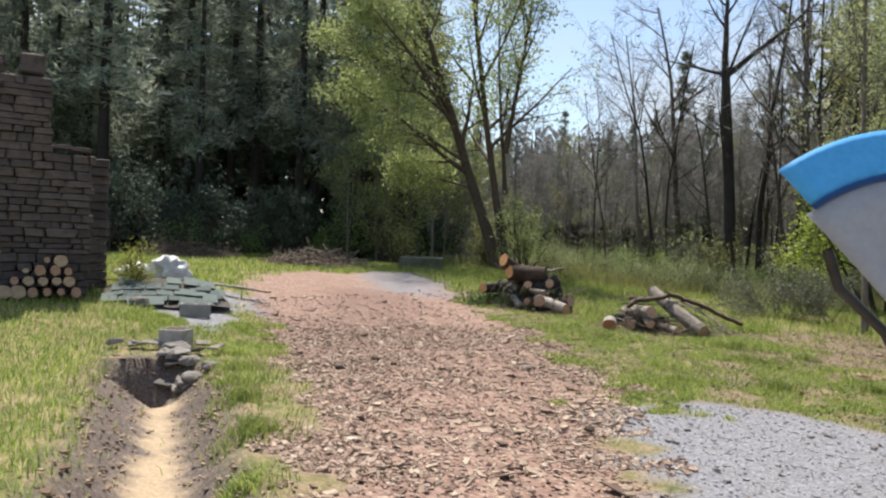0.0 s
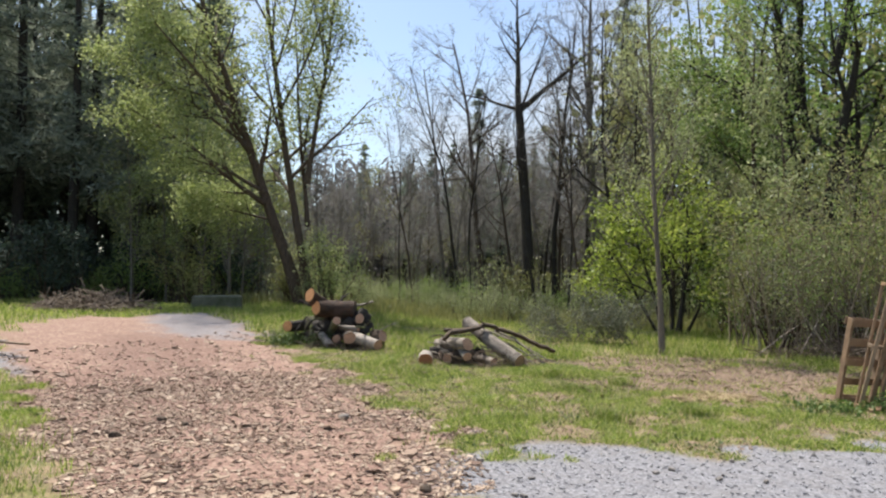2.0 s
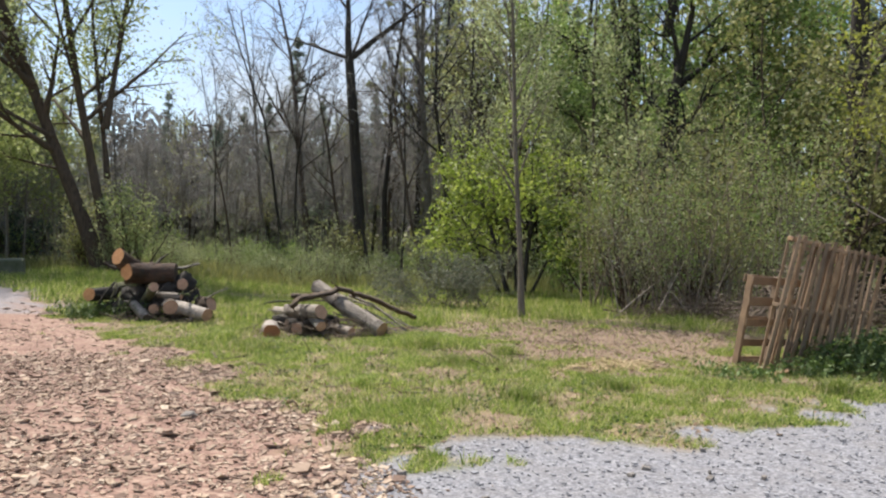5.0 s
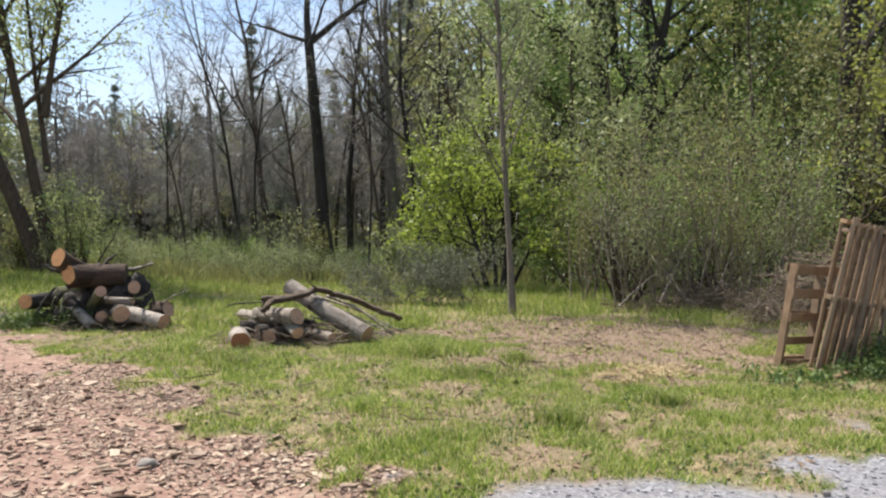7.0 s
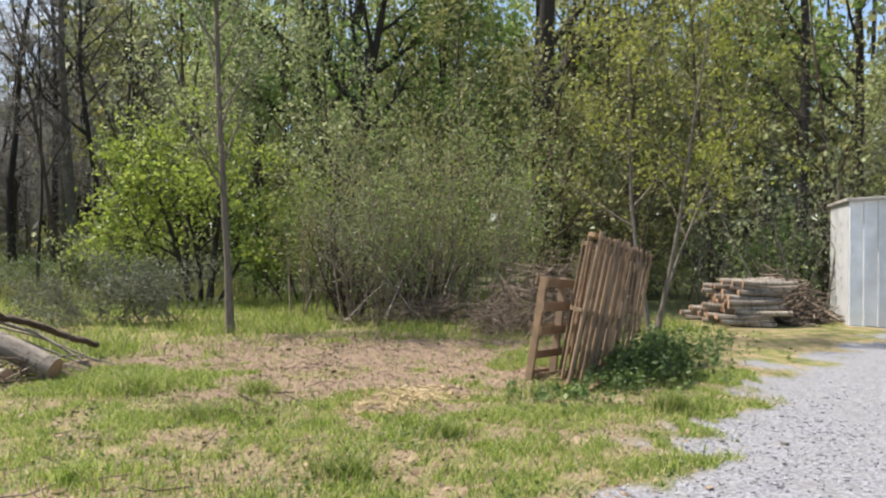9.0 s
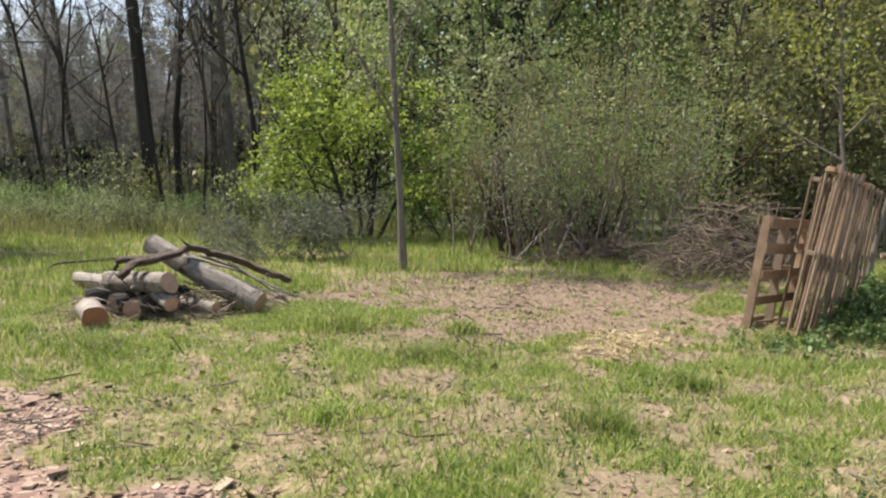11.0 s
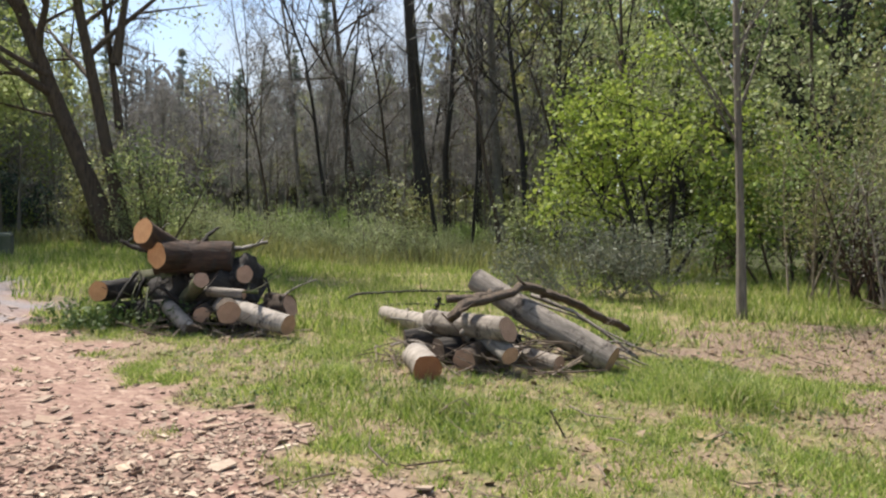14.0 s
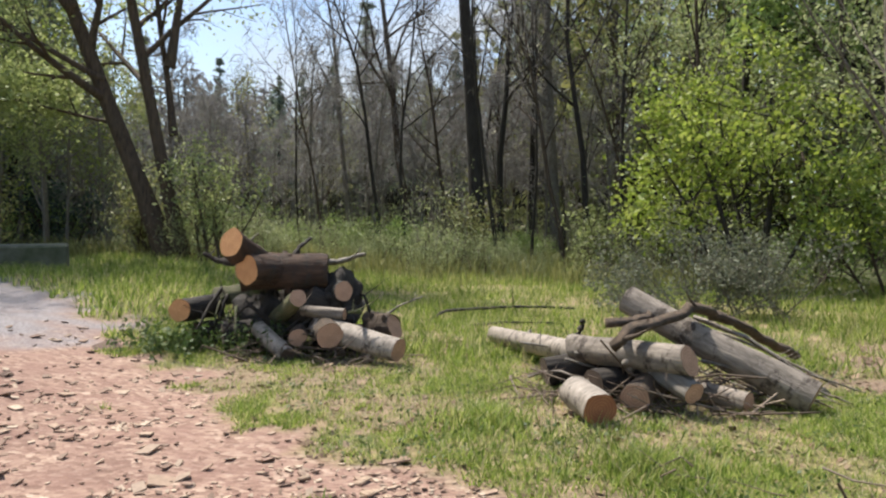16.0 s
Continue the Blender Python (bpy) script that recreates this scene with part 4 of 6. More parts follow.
HIGH = dict(wander=0.07, lift=(0.02, 0.06, 0.02, 0.0), side=((12, 0.32, 45, 0.35), (5, 0.45, 48, 0.2), (3, 0.5, 50, 0.2)))
KINDS = {
    "dark": [conifer(101, 17, M_NEEDLE, "tall dark green conifer in the shaded wood"), conifer(102, 14, M_NEEDLE, "tall dark green conifer in the shaded wood"), conifer(103, 19, M_NEEDLE_PALE, "tall pale-tipped conifer at the wood's edge")],
    "grey": [leafy(111, 13, 0.14, M_BARK_GREY, M_BUDS, "bare grey tree in the far wood", 13, 0.50, SPEC_FAR, aspect=0.085), leafy(112, 12, 0.12, M_BARK_BROWN, M_BUDS, "bare brown tree in the far wood", 13, 0.50, SPEC_FAR, aspect=0.085), leafy(113, 11, 0.10, M_BARK_GREY, M_LEAF_OLIVE, "half-leaved tree in the far wood", 12, 0.15, SPEC_FAR)],
    "green": [leafy(121, 15, 0.20, M_BARK_DARK, M_LEAF_GREEN, "tall green leafy tree in the wood", 14, 0.22, HIGH), leafy(122, 13, 0.16, M_BARK_BROWN, M_LEAF_OLIVE, "tall olive leafy tree in the wood", 14, 0.22, HIGH), leafy(123, 11, 0.13, M_BARK_GREY, M_LEAF_WILLOW, "young light green tree at the wood's edge", 14, 0.19, SPEC_OPEN)],
    "shrub": [leafy(131, 2.6, 0.03, M_BARK_BROWN, M_LEAF_PALE, "olive leafy undergrowth shrub at the wood's edge", 11, 0.11, SPEC_SHRUB, "shrub", "shrub", [((0.35 * i - 0.7, 0.2 * (i % 2), -0.1), (0.25 * i - 0.5, 0.1, 1), 2.2, 0.03) for i in range(5)]),
              leafy(132, 2.6, 0.03, M_BARK_BROWN, M_LEAF_GREEN, "green leafy undergrowth shrub at the wood's edge", 12, 0.12, SPEC_SHRUB, "shrub", "shrub", [((0.35 * i - 0.7, 0.2 * (i % 2), -0.1), (0.3 * i - 0.6, -0.1, 1), 2.0, 0.03) for i in range(5)]),
              leafy(133, 2.6, 0.03, M_BARK_GREY, M_LEAF_PALE, "thin pale-leaved undergrowth shrub at the wood's edge", 4, 0.08, SPEC_SHRUB, "shrub", "shrub", [((0.3 * i - 0.6, 0.2 * (i % 2), -0.1), (0.2 * i - 0.4, 0.1, 1), 2.4, 0.022) for i in range(6)])],
}
used = set()
pick = random.Random(77)


def plant(kind, x, y, which=None, size=None):
    k = KINDS[kind]
    i = pick.randrange(len(k)) if which is None else which
    m = at(x, y, pick.uniform(0, 360), size or pick.uniform(0.82, 1.18))
    if (kind, i) in used:
        copy_thing(k[i], m)
    else:
        used.add((kind, i))
        k[i].matrix_world = m


# dark conifers: bearings from the first stand of the camera
def belt(kind, a0, a1, d0, d1, count, gap, ox=2.0, oy=-3.0, which=None, size=None):
    """Plants of one kind between two bearings (degrees, left is negative) and two distances, apart from one another."""
    done, tries = [], 0
    while len(done) < count and tries < count * 30:
        tries += 1
        a, d = radians(pick.uniform(a0, a1)), math.sqrt(pick.uniform(d0 * d0, d1 * d1))
        x, y = ox + d * math.sin(a), oy + d * math.cos(a)
        if all((x - u) ** 2 + (y - v) ** 2 > gap * gap for u, v in done):
            done.append((x, y))
            plant(kind, x, y, which, size(d) if size else None)


belt("dark", -70, -42, 37, 42, 14, 3.0, which=2)
belt("dark", -72, -38, 41, 53, 26, 3.4)
belt("grey", -46, -34, 36, 46, 9, 2.4, which=2)
belt("green", -44, -33, 31, 36, 5, 2.4, which=2, size=lambda d: 0.7)
belt("dark", -36, -22, 58, 74, 14, 3.6, size=lambda d: pick.uniform(0.45, 0.66))
belt("grey", -36, -21, 42, 52, 16, 2.6, size=lambda d: pick.uniform(0.6, 0.8))
belt("grey", -19, -4, 38, 50, 16, 2.6)
belt("grey", -30, -6, 34, 42, 18, 2.0, which=0, size=lambda d: pick.uniform(0.55, 0.8))
belt("grey", -36, -19, 52, 66, 18, 3.0, size=lambda d: pick.uniform(0.65, 0.85))
belt("grey", -19, -4, 50, 62, 12, 3.0)
belt("dark", -21, -8, 54, 66, 8, 3.6, size=lambda d: pick.uniform(0.6, 0.8))
belt("dark", -8, 2, 50, 66, 6, 3.6)
belt("green", -6, 10, 36, 48, 14, 3.4)
belt("green", 8, 52, 26, 34, 16, 3.2)
belt("green", 0, 56, 34, 48, 18, 3.6)
belt("dark", 8, 60, 36, 54, 16, 3.8, size=lambda d: pick.uniform(0.6, 0.85))
belt("shrub", -60, -34, 31, 38, 7, 1.6, which=1, size=lambda d: pick.uniform(0.6, 1.2))
belt("shrub", -34, -4, 29, 46, 24, 1.7, which=2, size=lambda d: pick.uniform(0.45, 1.1))
belt("shrub", -34, -4, 27, 46, 20, 1.8, which=0, size=lambda d: pick.uniform(0.35, 0.8))
belt("shrub", -31, -12, 27, 33, 26, 1.1, which=0, size=lambda d: pick.uniform(0.35, 0.7))
belt("shrub", -31, -10, 30, 37, 18, 1.3, which=1, size=lambda d: pick.uniform(0.5, 1.0))
belt("shrub", 24, 52, 19, 26, 16, 1.5, size=lambda d: pick.uniform(0.9, 1.6))
belt("shrub", -4, 50, 23, 32, 34, 1.6, size=lambda d: pick.uniform(0.5, 1.3))
# behind the camera
belt("green", 62, 285, 30, 42, 14, 6.0)


def far_woods(name, label, a0, a1, d0, d1, tall, count, size, mat, seed, aspect=0.7):
    """A deep belt of far woods: thin trunks and a ragged mass of foliage."""
    rng = np.random.default_rng(seed)
    out, P = [], []
    stems = int((a1 - a0) * 4.2)
    for i in range(stems):
        a, d = radians(rng.uniform(a0, a1)), rng.uniform(d0, d1)
        x, y = 2 + d * math.sin(a), -3 + d * math.cos(a)
        z = float(height(x, y)) - 0.3
        h = tall * rng.uniform(0.6, 1.1)
        out.append((np.array([(x, y, z), (x + rng.normal(0, 0.3), y, z + h * 0.5), (x + rng.normal(0, 0.5), y, z + h)]), np.array([0.17, 0.12, 0.03]) * rng.uniform(0.6, 1.3)))
        n = count // stems
        f = rng.beta(1.3, 1.5, n)
        w = (0.5 + 1.9 * np.sin(np.pi * np.clip(f * 0.9 + 0.08, 0, 1))) * rng.uniform(0.7, 1.3)
        P.append(np.stack([x + rng.normal(0, 1, n) * w, y + rng.normal(0, 1, n) * w, z + f * h], 1))
    t = tagged(new(name), label, "woods", kind="stuff")
    part("trunks", tubes(out, "trunks", M_BARK_DARK), t)
    part("foliage", leaf_cloud(np.concatenate(P), size, "foliage", mat, rng, aspect), t)


far_woods("far_conifers", "dark mass of far conifer woods", -80, -38, 50, 66, 23, 26000, 0.75, M_NEEDLE, 201)
far_woods("far_bare_woods", "grey brown mass of far bare woods", -42, -6, 64, 86, 12, 32000, 1.2, M_BUDS, 202, 0.2)
far_woods("far_green_woods", "green mass of far leafy woods", -9, 66, 46, 66, 20, 32000, 0.65, M_LEAF_OLIVE, 203)

# ---- logs ----


def frame_of(p0, p1):
    d = Vector(p1) - Vector(p0)
    return Matrix.Translation(p0) @ d.to_track_quat("Z", "Y").to_matrix().to_4x4(), d.length


def log(p0, p1, r0, r1, mat, cut, label, bend=0.0, seed=1, group="", name="log", knots=2, cut2=None, tilt=0.0):
    """A felled log from p0 to p1 with uneven bark, sawn ends and a few branch stubs."""
    rng = np.random.default_rng(seed)
    m, ln = frame_of(p0, p1)
    t = thing(name, label, "log", group, m)
    n, k = 11, 20
    ph = rng.uniform(0, 6.28, 4)
    V, ca, cb = [], [], []
    for i in range(n + 1):
        f = i / n
        off = bend * math.sin(math.pi * f)
        for j in range(k):
            a = 2 * math.pi * j / k
            r = (r0 + (r1 - r0) * f) * (1 + 0.05 * math.sin(2 * a + ph[0] + f) + 0.035 * math.sin(5 * a + ph[1] + 4 * f) + 0.03 * math.sin(9 * f + ph[2] + a) + rng.normal(0, 0.012))
            z = f * ln + (tilt * r * math.cos(a + ph[3]) if i in (0, n) else 0)
            V.append((r * math.cos(a) + off, r * math.sin(a), z))
    F = [(i * k + j, i * k + (j + 1) % k, (i + 1) * k + (j + 1) % k, (i + 1) * k + j) for i in range(n) for j in range(k)]
    part("bark", quick("bark", V, F, mat, True), t)
    for end, sign, mt in ((0, -1, cut), (n, 1, cut2 or cut)):
        ring = [Vector(V[end * k + j]) for j in range(k)]
        c = sum(ring, Vector()) / k
        vs = [c + (v - c) * 0.45 for v in ring] + [c + (v - c) * 0.99 for v in ring] + [c]
        fs = [(j, (j + 1) % k, k + (j + 1) % k, k + j) for j in range(k)]
        cen = [(j, (j + 1) % k, 2 * k) for j in range(k)]
        me = bpy.data.meshes.new("cut_face")
        me.from_pydata([v + Vector((0, 0, sign * 0.002)) for v in vs], [], [f if sign < 0 else f[::-1] for f in fs] + [f[::-1] if sign < 0 else f for f in cen])
        me.materials.append(mt)
        part("cut_face", me, t, "sawn end showing the rings")
    for _ in range(knots):
        f, a = rng.uniform(0.2, 0.85), rng.uniform(0, 6.28)
        r = r0 + (r1 - r0) * f
        c = np.array((math.cos(a) * r * 0.9 + bend * math.sin(math.pi * f), math.sin(a) * r * 0.9, f * ln))
        d = np.array((math.cos(a), math.sin(a), 0.3))
        part("stub", tubes([(np.array([c, c + d * r * 0.3, c + d * r * 0.45]), np.array([r * 0.28, r * 0.2, 0.002]))], "stub", mat), t)
    return t


def limb(pts, r0, r1, mat, label, name="branch", group="", twigs=0, seed=3):
    """A crooked branch through the points."""
    rng = np.random.default_rng(seed)
    P = np.array(pts, float)
    s = np.concatenate([[0], np.cumsum(np.linalg.norm(np.diff(P, axis=0), axis=1))])
    q = np.linspace(0, s[-1], 4 * len(P))
    Q = np.stack([np.interp(q, s, P[:, i]) for i in range(3)], 1)
    Q[1:-1] = (Q[:-2] + 2 * Q[1:-1] + Q[2:]) / 4 + rng.normal(0, r1 * 0.25, (len(Q) - 2, 3))
    Q = np.concatenate([Q[:1], Q, Q[-1:]])
    rad = np.linspace(r0, r1, len(Q)) * (1 + rng.normal(0, 0.05, len(Q)))
    rad[0] = rad[-1] = 0.002
    o = Vector(P[0])
    t = thing(name, label, "branch", group, Matrix.Translation(o))
    out = [(Q - P[0], rad)]
    part("bark", tubes(out, "bark", mat), t)
    for _ in range(twigs):
        i = rng.integers(2, len(Q) - 3)
        d = rng.normal(size=3)
        d[2] = abs(d[2]) * 0.6
        d /= np.linalg.norm(d)
        c = Q[i] - P[0]
        ln = rng.uniform(0.12, 0.35)
        part("twig", tubes([(np.array([c, c + d * ln * 0.5, c + d * ln + (0, 0, 0.03)]), np.array([rad[i] * 0.4, rad[i] * 0.28, 0.003]))], "twig", mat), t)
    return t


G1, G2 = "big log pile", "birch log pile"
# big pile: forked trunk lying on top, roots and smaller logs under it
log((-6.27, 11.36, 0.93), (-6.05, 12.1, 0.88), 0.16, 0.18, M_BARK_RED, M_CUT_ORANGE, "thick red-brown trunk with orange sawn end on the pile", 0.02, 11, G1, cut2=M_CUT_DARK, tilt=0.15)
log((-6.42, 11.34, 1.20), (-6.28, 11.9, 0.86), 0.15, 0.17, M_BARK_RED, M_CUT_ORANGE, "forked red-brown stem with bright orange sawn end", 0.0, 12, G1, knots=1, tilt=0.35)
log((-6.48, 11.72, 0.88), (-5.62, 11.98, 0.88), 0.20, 0.19, M_BARK_RED, M_CUT_DARK, "dark old trunk lying under the forked stem", 0.03, 13, G1)
log((-5.85, 11.75, 0.55), (-5.45, 12.15, 0.30), 0.22, 0.30, M_BARK_DARK, M_CUT_DARK, "black root stump lying on its side", 0.0, 14, G1, name="stump", knots=6, tilt=0.4)
log((-5.36, 11.72, 0.70), (-5.62, 12.2, 0.62), 0.10, 0.13, M_BARK_DARK, M_CUT_PINK, "short dark log stub at the pile's end", 0.0, 15, G1)
log((-5.69, 11.28, 0.66), (-6.16, 11.85, 0.36), 0.088, 0.095, M_MOSSY, M_CUT_PINK, "mossy small log leaning on the pile", 0.0, 16, G1, knots=1)
log((-5.77, 11.2, 0.10), (-6.22, 11.55, 0.30), 0.085, 0.09, M_BIRCH, M_CUT_DARK, "short pale birch log with dark patches", 0.0, 17, G1, knots=1)
log((-5.71, 11.33, 0.26), (-5.95, 12.0, 0.30), 0.09, 0.10, M_BARK_BROWN, M_CUT_PINK, "small brown log with pinkish sawn end", 0.0, 18, G1, knots=0)
log((-5.36, 11.28, 0.30), (-5.75, 12.0, 0.34), 0.128, 0.14, M_BARK_BROWN, M_CUT_PINK, "medium log with brown sawn end in the pile", 0.0, 19, G1, knots=0)
log((-4.67, 11.28, 0.18), (-5.62, 11.62, 0.34), 0.12, 0.125, M_BIRCH, M_CUT_PINK, "long pale birch log lying at the pile's foot", 0.02, 20, G1, knots=2)
log((-5.3, 11.55, 0.48), (-5.85, 11.6, 0.50), 0.055, 0.06, M_PALE_LOG, M_CUT_PINK, "thin pale split log across the pile", 0.0, 21, G1, knots=0)
log((-7.05, 11.45, 0.48), (-6.98, 12.1, 0.47), 0.125, 0.13, M_BARK_DARK, M_CUT_ORANGE, "dark log with yellow-orange sawn end", 0.0, 22, G1, knots=1)
log((-7.0, 12.2, 0.56), (-6.25, 11.95, 0.66), 0.10, 0.11, M_MOSSY, M_CUT_DARK, "mossy log bridging the pile", 0.0, 23, G1, knots=1)
log((-6.62, 11.55, 0.20), (-6.02, 11.9, 0.22), 0.17, 0.19, M_BARK_DARK, M_CUT_DARK, "thick black log at the bottom of the pile", 0.0, 24, G1, knots=2)
log((-7.0, 11.7, 0.17), (-6.5, 12.3, 0.20), 0.16, 0.18, M_BARK_DARK, M_CUT_DARK, "thick dark log at the bottom of the pile", 0.0, 25, G1, knots=2)
log((-5.75, 11.85, 0.15), (-4.95, 12.1, 0.18), 0.15, 0.15, M_BARK_DARK, M_CUT_DARK, "dark log at the back of the pile", 0.0, 26, G1)
log((-5.15, 12.05, 0.30), (-4.85, 11.85, 0.33), 0.15, 0.12, M_BARK_BROWN, M_CUT_PINK, "rotten brown stump piece beside the pile", 0.0, 27, G1, name="stump", knots=4, tilt=0.5)
limb([(-5.8, 12.0, 0.98), (-5.55, 12.1, 0.98), (-5.28, 12.25, 1.06)], 0.05, 0.022, M_BARK_GREY, "grey broken branch sticking out of the pile", group=G1, twigs=2)
limb([(-5.98, 11.9, 1.0), (-5.93, 11.95, 1.14), (-5.82, 12.05, 1.24)], 0.05, 0.012, M_BARK_DARK, "dark broken spike on the trunk", group=G1)
limb([(-6.36, 11.5, 1.1), (-6.26, 11.5, 1.25), (-6.2, 11.52, 1.29)], 0.018, 0.008, M_BARK_GREY, "small grey twig on the forked stem", group=G1)
limb([(-6.55, 11.7, 0.98), (-6.8, 11.75, 1.0), (-6.92, 11.7, 1.07)], 0.06, 0.02, M_BARK_DARK, "dark broken branch end on the pile", group=G1, twigs=2)
limb([(-5.1, 11.9, 0.35), (-4.8, 12.0, 0.55), (-4.6, 12.1, 0.62)], 0.02, 0.008, M_BARK_GREY, "grey twig rising from the stump", group=G1, twigs=3)
# birch pile
log((-1.25, 10.16, 0.13), (-2.56, 10.93, 0.76), 0.135, 0.125, M_PALE_LOG, M_CUT_PINK, "long smooth pale log leaning on the pile", 0.02, 31, G2, knots=3, tilt=0.1)
log((-2.82, 9.5, 0.135), (-3.0, 9.9, 0.17), 0.125, 0.12, M_BIRCH, M_CUT_RED, "short birch log with dark red sawn end", 0.0, 32, G2, knots=0, tilt=0.1)
log((-3.88, 12.7, 0.15), (-2.98, 10.9, 0.28), 0.095, 0.105, M_BIRCH, M_CUT_DARK, "pale birch log lying at the pile's end", 0.0, 33, G2, knots=2)
log((-2.17, 9.93, 0.42), (-3.0, 10.85, 0.34), 0.112, 0.125, M_PALE_LOG, M_CUT_PINK, "mottled birch log lying across the pile", 0.02, 34, G2, knots=3, tilt=0.35)
log((-2.56, 9.9, 0.13), (-2.32, 10.45, 0.2), 0.11, 0.12, M_BARK_BROWN, M_CUT_PINK, "short brown log propping the birch log", 0.0, 35, G2, knots=0)
log((-2.85, 10.3, 0.13), (-2.15, 10.8, 0.15), 0.13, 0.13, M_BARK_DARK, M_CUT_DARK, "dark log at the bottom of the pile", 0.0, 36, G2)
log((-1.72, 10.1, 0.09), (-2.2, 10.55, 0.12), 0.075, 0.08, M_PALE_LOG, M_CUT_PINK, "small pale log under the long one", 0.0, 37, G2, knots=0)
log((-2.15, 9.85, 0.20), (-2.5, 10.4, 0.36), 0.08, 0.09, M_BARK_GREY, M_CUT_PINK, "grey split log in the pile", 0.0, 38, G2, knots=1)
log((-3.25, 10.75, 0.13), (-2.5, 11.0, 0.25), 0.13, 0.13, M_BARK_DARK, M_CUT_DARK, "dark log under the birch logs", 0.0, 39, G2)
limb([(-2.72, 10.08, 0.47), (-2.58, 10.14, 0.62), (-2.28, 10.38, 0.66), (-2.02, 10.58, 0.74), (-1.84, 10.78, 0.67), (-1.48, 11.15, 0.50), (-0.95, 11.65, 0.2)], 0.055, 0.05, M_BARK_BROWN, "crooked dark brown branch across the logs", group=G2, twigs=3)
limb([(-2.76, 10.2, 0.64), (-2.5, 10.5, 0.64), (-2.3, 10.8, 0.66)], 0.045, 0.04, M_BARK_BROWN, "short brown branch on the pile", group=G2)
limb([(-2.0, 10.95, 0.62), (-1.55, 10.95, 0.46), (-0.95, 10.8, 0.05)], 0.028, 0.014, M_PALE_LOG, "pale thin branch beside the long log", group=G2, twigs=2)
limb([(-2.1, 10.95, 0.50), (-1.6, 10.9, 0.34), (-0.95, 10.75, 0.05)], 0.025, 0.01, M_BARK_GREY, "grey thin branch beside the long log", group=G2, twigs=3)
limb([(-2.2, 11.05, 0.62), (-1.5, 10.95, 0.40), (-0.85, 10.9, 0.08)], 0.02, 0.01, M_PALE_LOG, "thin pale stick in the pile", group=G2, twigs=2)
limb([(-4.95, 14.6, 0.06), (-4.85, 14.75, 0.16), (-4.4, 15.2, 0.15), (-3.7, 15.8, 0.13), (-3.0, 16.2, 0.08)], 0.028, 0.02, M_BARK_DARK, "long dark stick lying in the grass", group=G2, twigs=2)
limb([(-4.35, 14.0, 0.06), (-3.9, 14.2, 0.10), (-3.2, 14.4, 0.07)], 0.02, 0.015, M_BARK_DARK, "dark thin stick lying in the grass", group=G2, twigs=3)
limb([(-3.0, 10.9, 0.38), (-2.95, 10.9, 0.50), (-2.92, 10.9, 0.58)], 0.035, 0.028, M_BARK_DARK, "dark upright branch stub on the birch log", group=G2)
for k in range(12):
    r = random.Random(400 + k)
    x, y = r.uniform(-3.6, -1.2), r.uniform(10.3, 11.2)
    limb([(x, y, r.uniform(0.1, 0.4)), (x + r.uniform(0.2, 0.5), y + r.uniform(-0.2, 0.1), r.uniform(0.1, 0.35)), (x + r.uniform(0.6, 1.0), y + r.uniform(-0.3, 0.2), 0.04)], 0.016, 0.007, M_BARK_GREY if k % 2 else M_PALE_LOG, "thin grey stick lying in the log pile", name="stick", group=G2, twigs=2, seed=k)

PILE_TWIGS = [(-5.8, 11.6, 1.1, 0.6, 0.25, 150, 0.7, 21), (-2.3, 10.4, 1.2, 0.6, 0.3, 170, 0.8, 22)]

# ---- pallets ----


def pallet(label, width, tall, slats, across, m, seed, group="wooden pallets leaning together"):
    """Standing pallet: local x across, z up, y through its depth."""
    rng = random.Random(seed)
    t = thing("pallet", label, "pallet", group, m)
    D = 0.12

    def board(name, sx, sy, sz, c):
        bm = box_bm(sx, sy, sz, 0.004, 0.003, rng, at=c, rot=pose(0, 0, 0, rng.uniform(-0.5, 0.5), rng.uniform(-1.6, 1.6), rng.uniform(-2, 2)))
        part(name, from_bm(name, bm, M_PALLET), t)
    if across:                    # stringers upright, boards lying across
        for x in (0.02, width / 2, width - 0.02):
            board("stringer", 0.04, 0.09, tall, (x, 0, tall / 2))
        for face in (-1, 1):
            n = slats if face < 0 else 3
            for i in range(n):
                z = 0.05 + (tall - 0.10) * i / (n - 1)
                board("slat", width, 0.018, 0.10 * rng.uniform(0.85, 1.15), (width / 2, face * 0.055, z))
    else:                         # stringers lying across, slats upright
        for z in (0.05, tall / 2, tall - 0.05):
            board("stringer", width, 0.085, 0.045, (width / 2, 0, z))
        for face in (-1, 1):
            n = slats if face < 0 else slats - 3
            for i in range(n):
                x = 0.045 + (width - 0.09) * i / (n - 1)
                board("slat", 0.062 * rng.uniform(0.7, 1.2), 0.018, tall * rng.uniform(0.94, 1.03), (x, face * 0.053, tall / 2 * rng.uniform(0.98, 1.03)))
    return t


def leaned(x, y, z, ux, uy, side=0.0, back=0.0):
    """Pose of a standing board with its foot at (x, y, z), its width along (ux, uy), leaning."""
    a = math.degrees(math.atan2(uy, ux))
    return pose(x, y, z, 0, 0, a) @ pose(0, 0, 0, back, side, 0)


def on(x, y):
    return float(height(x, y))


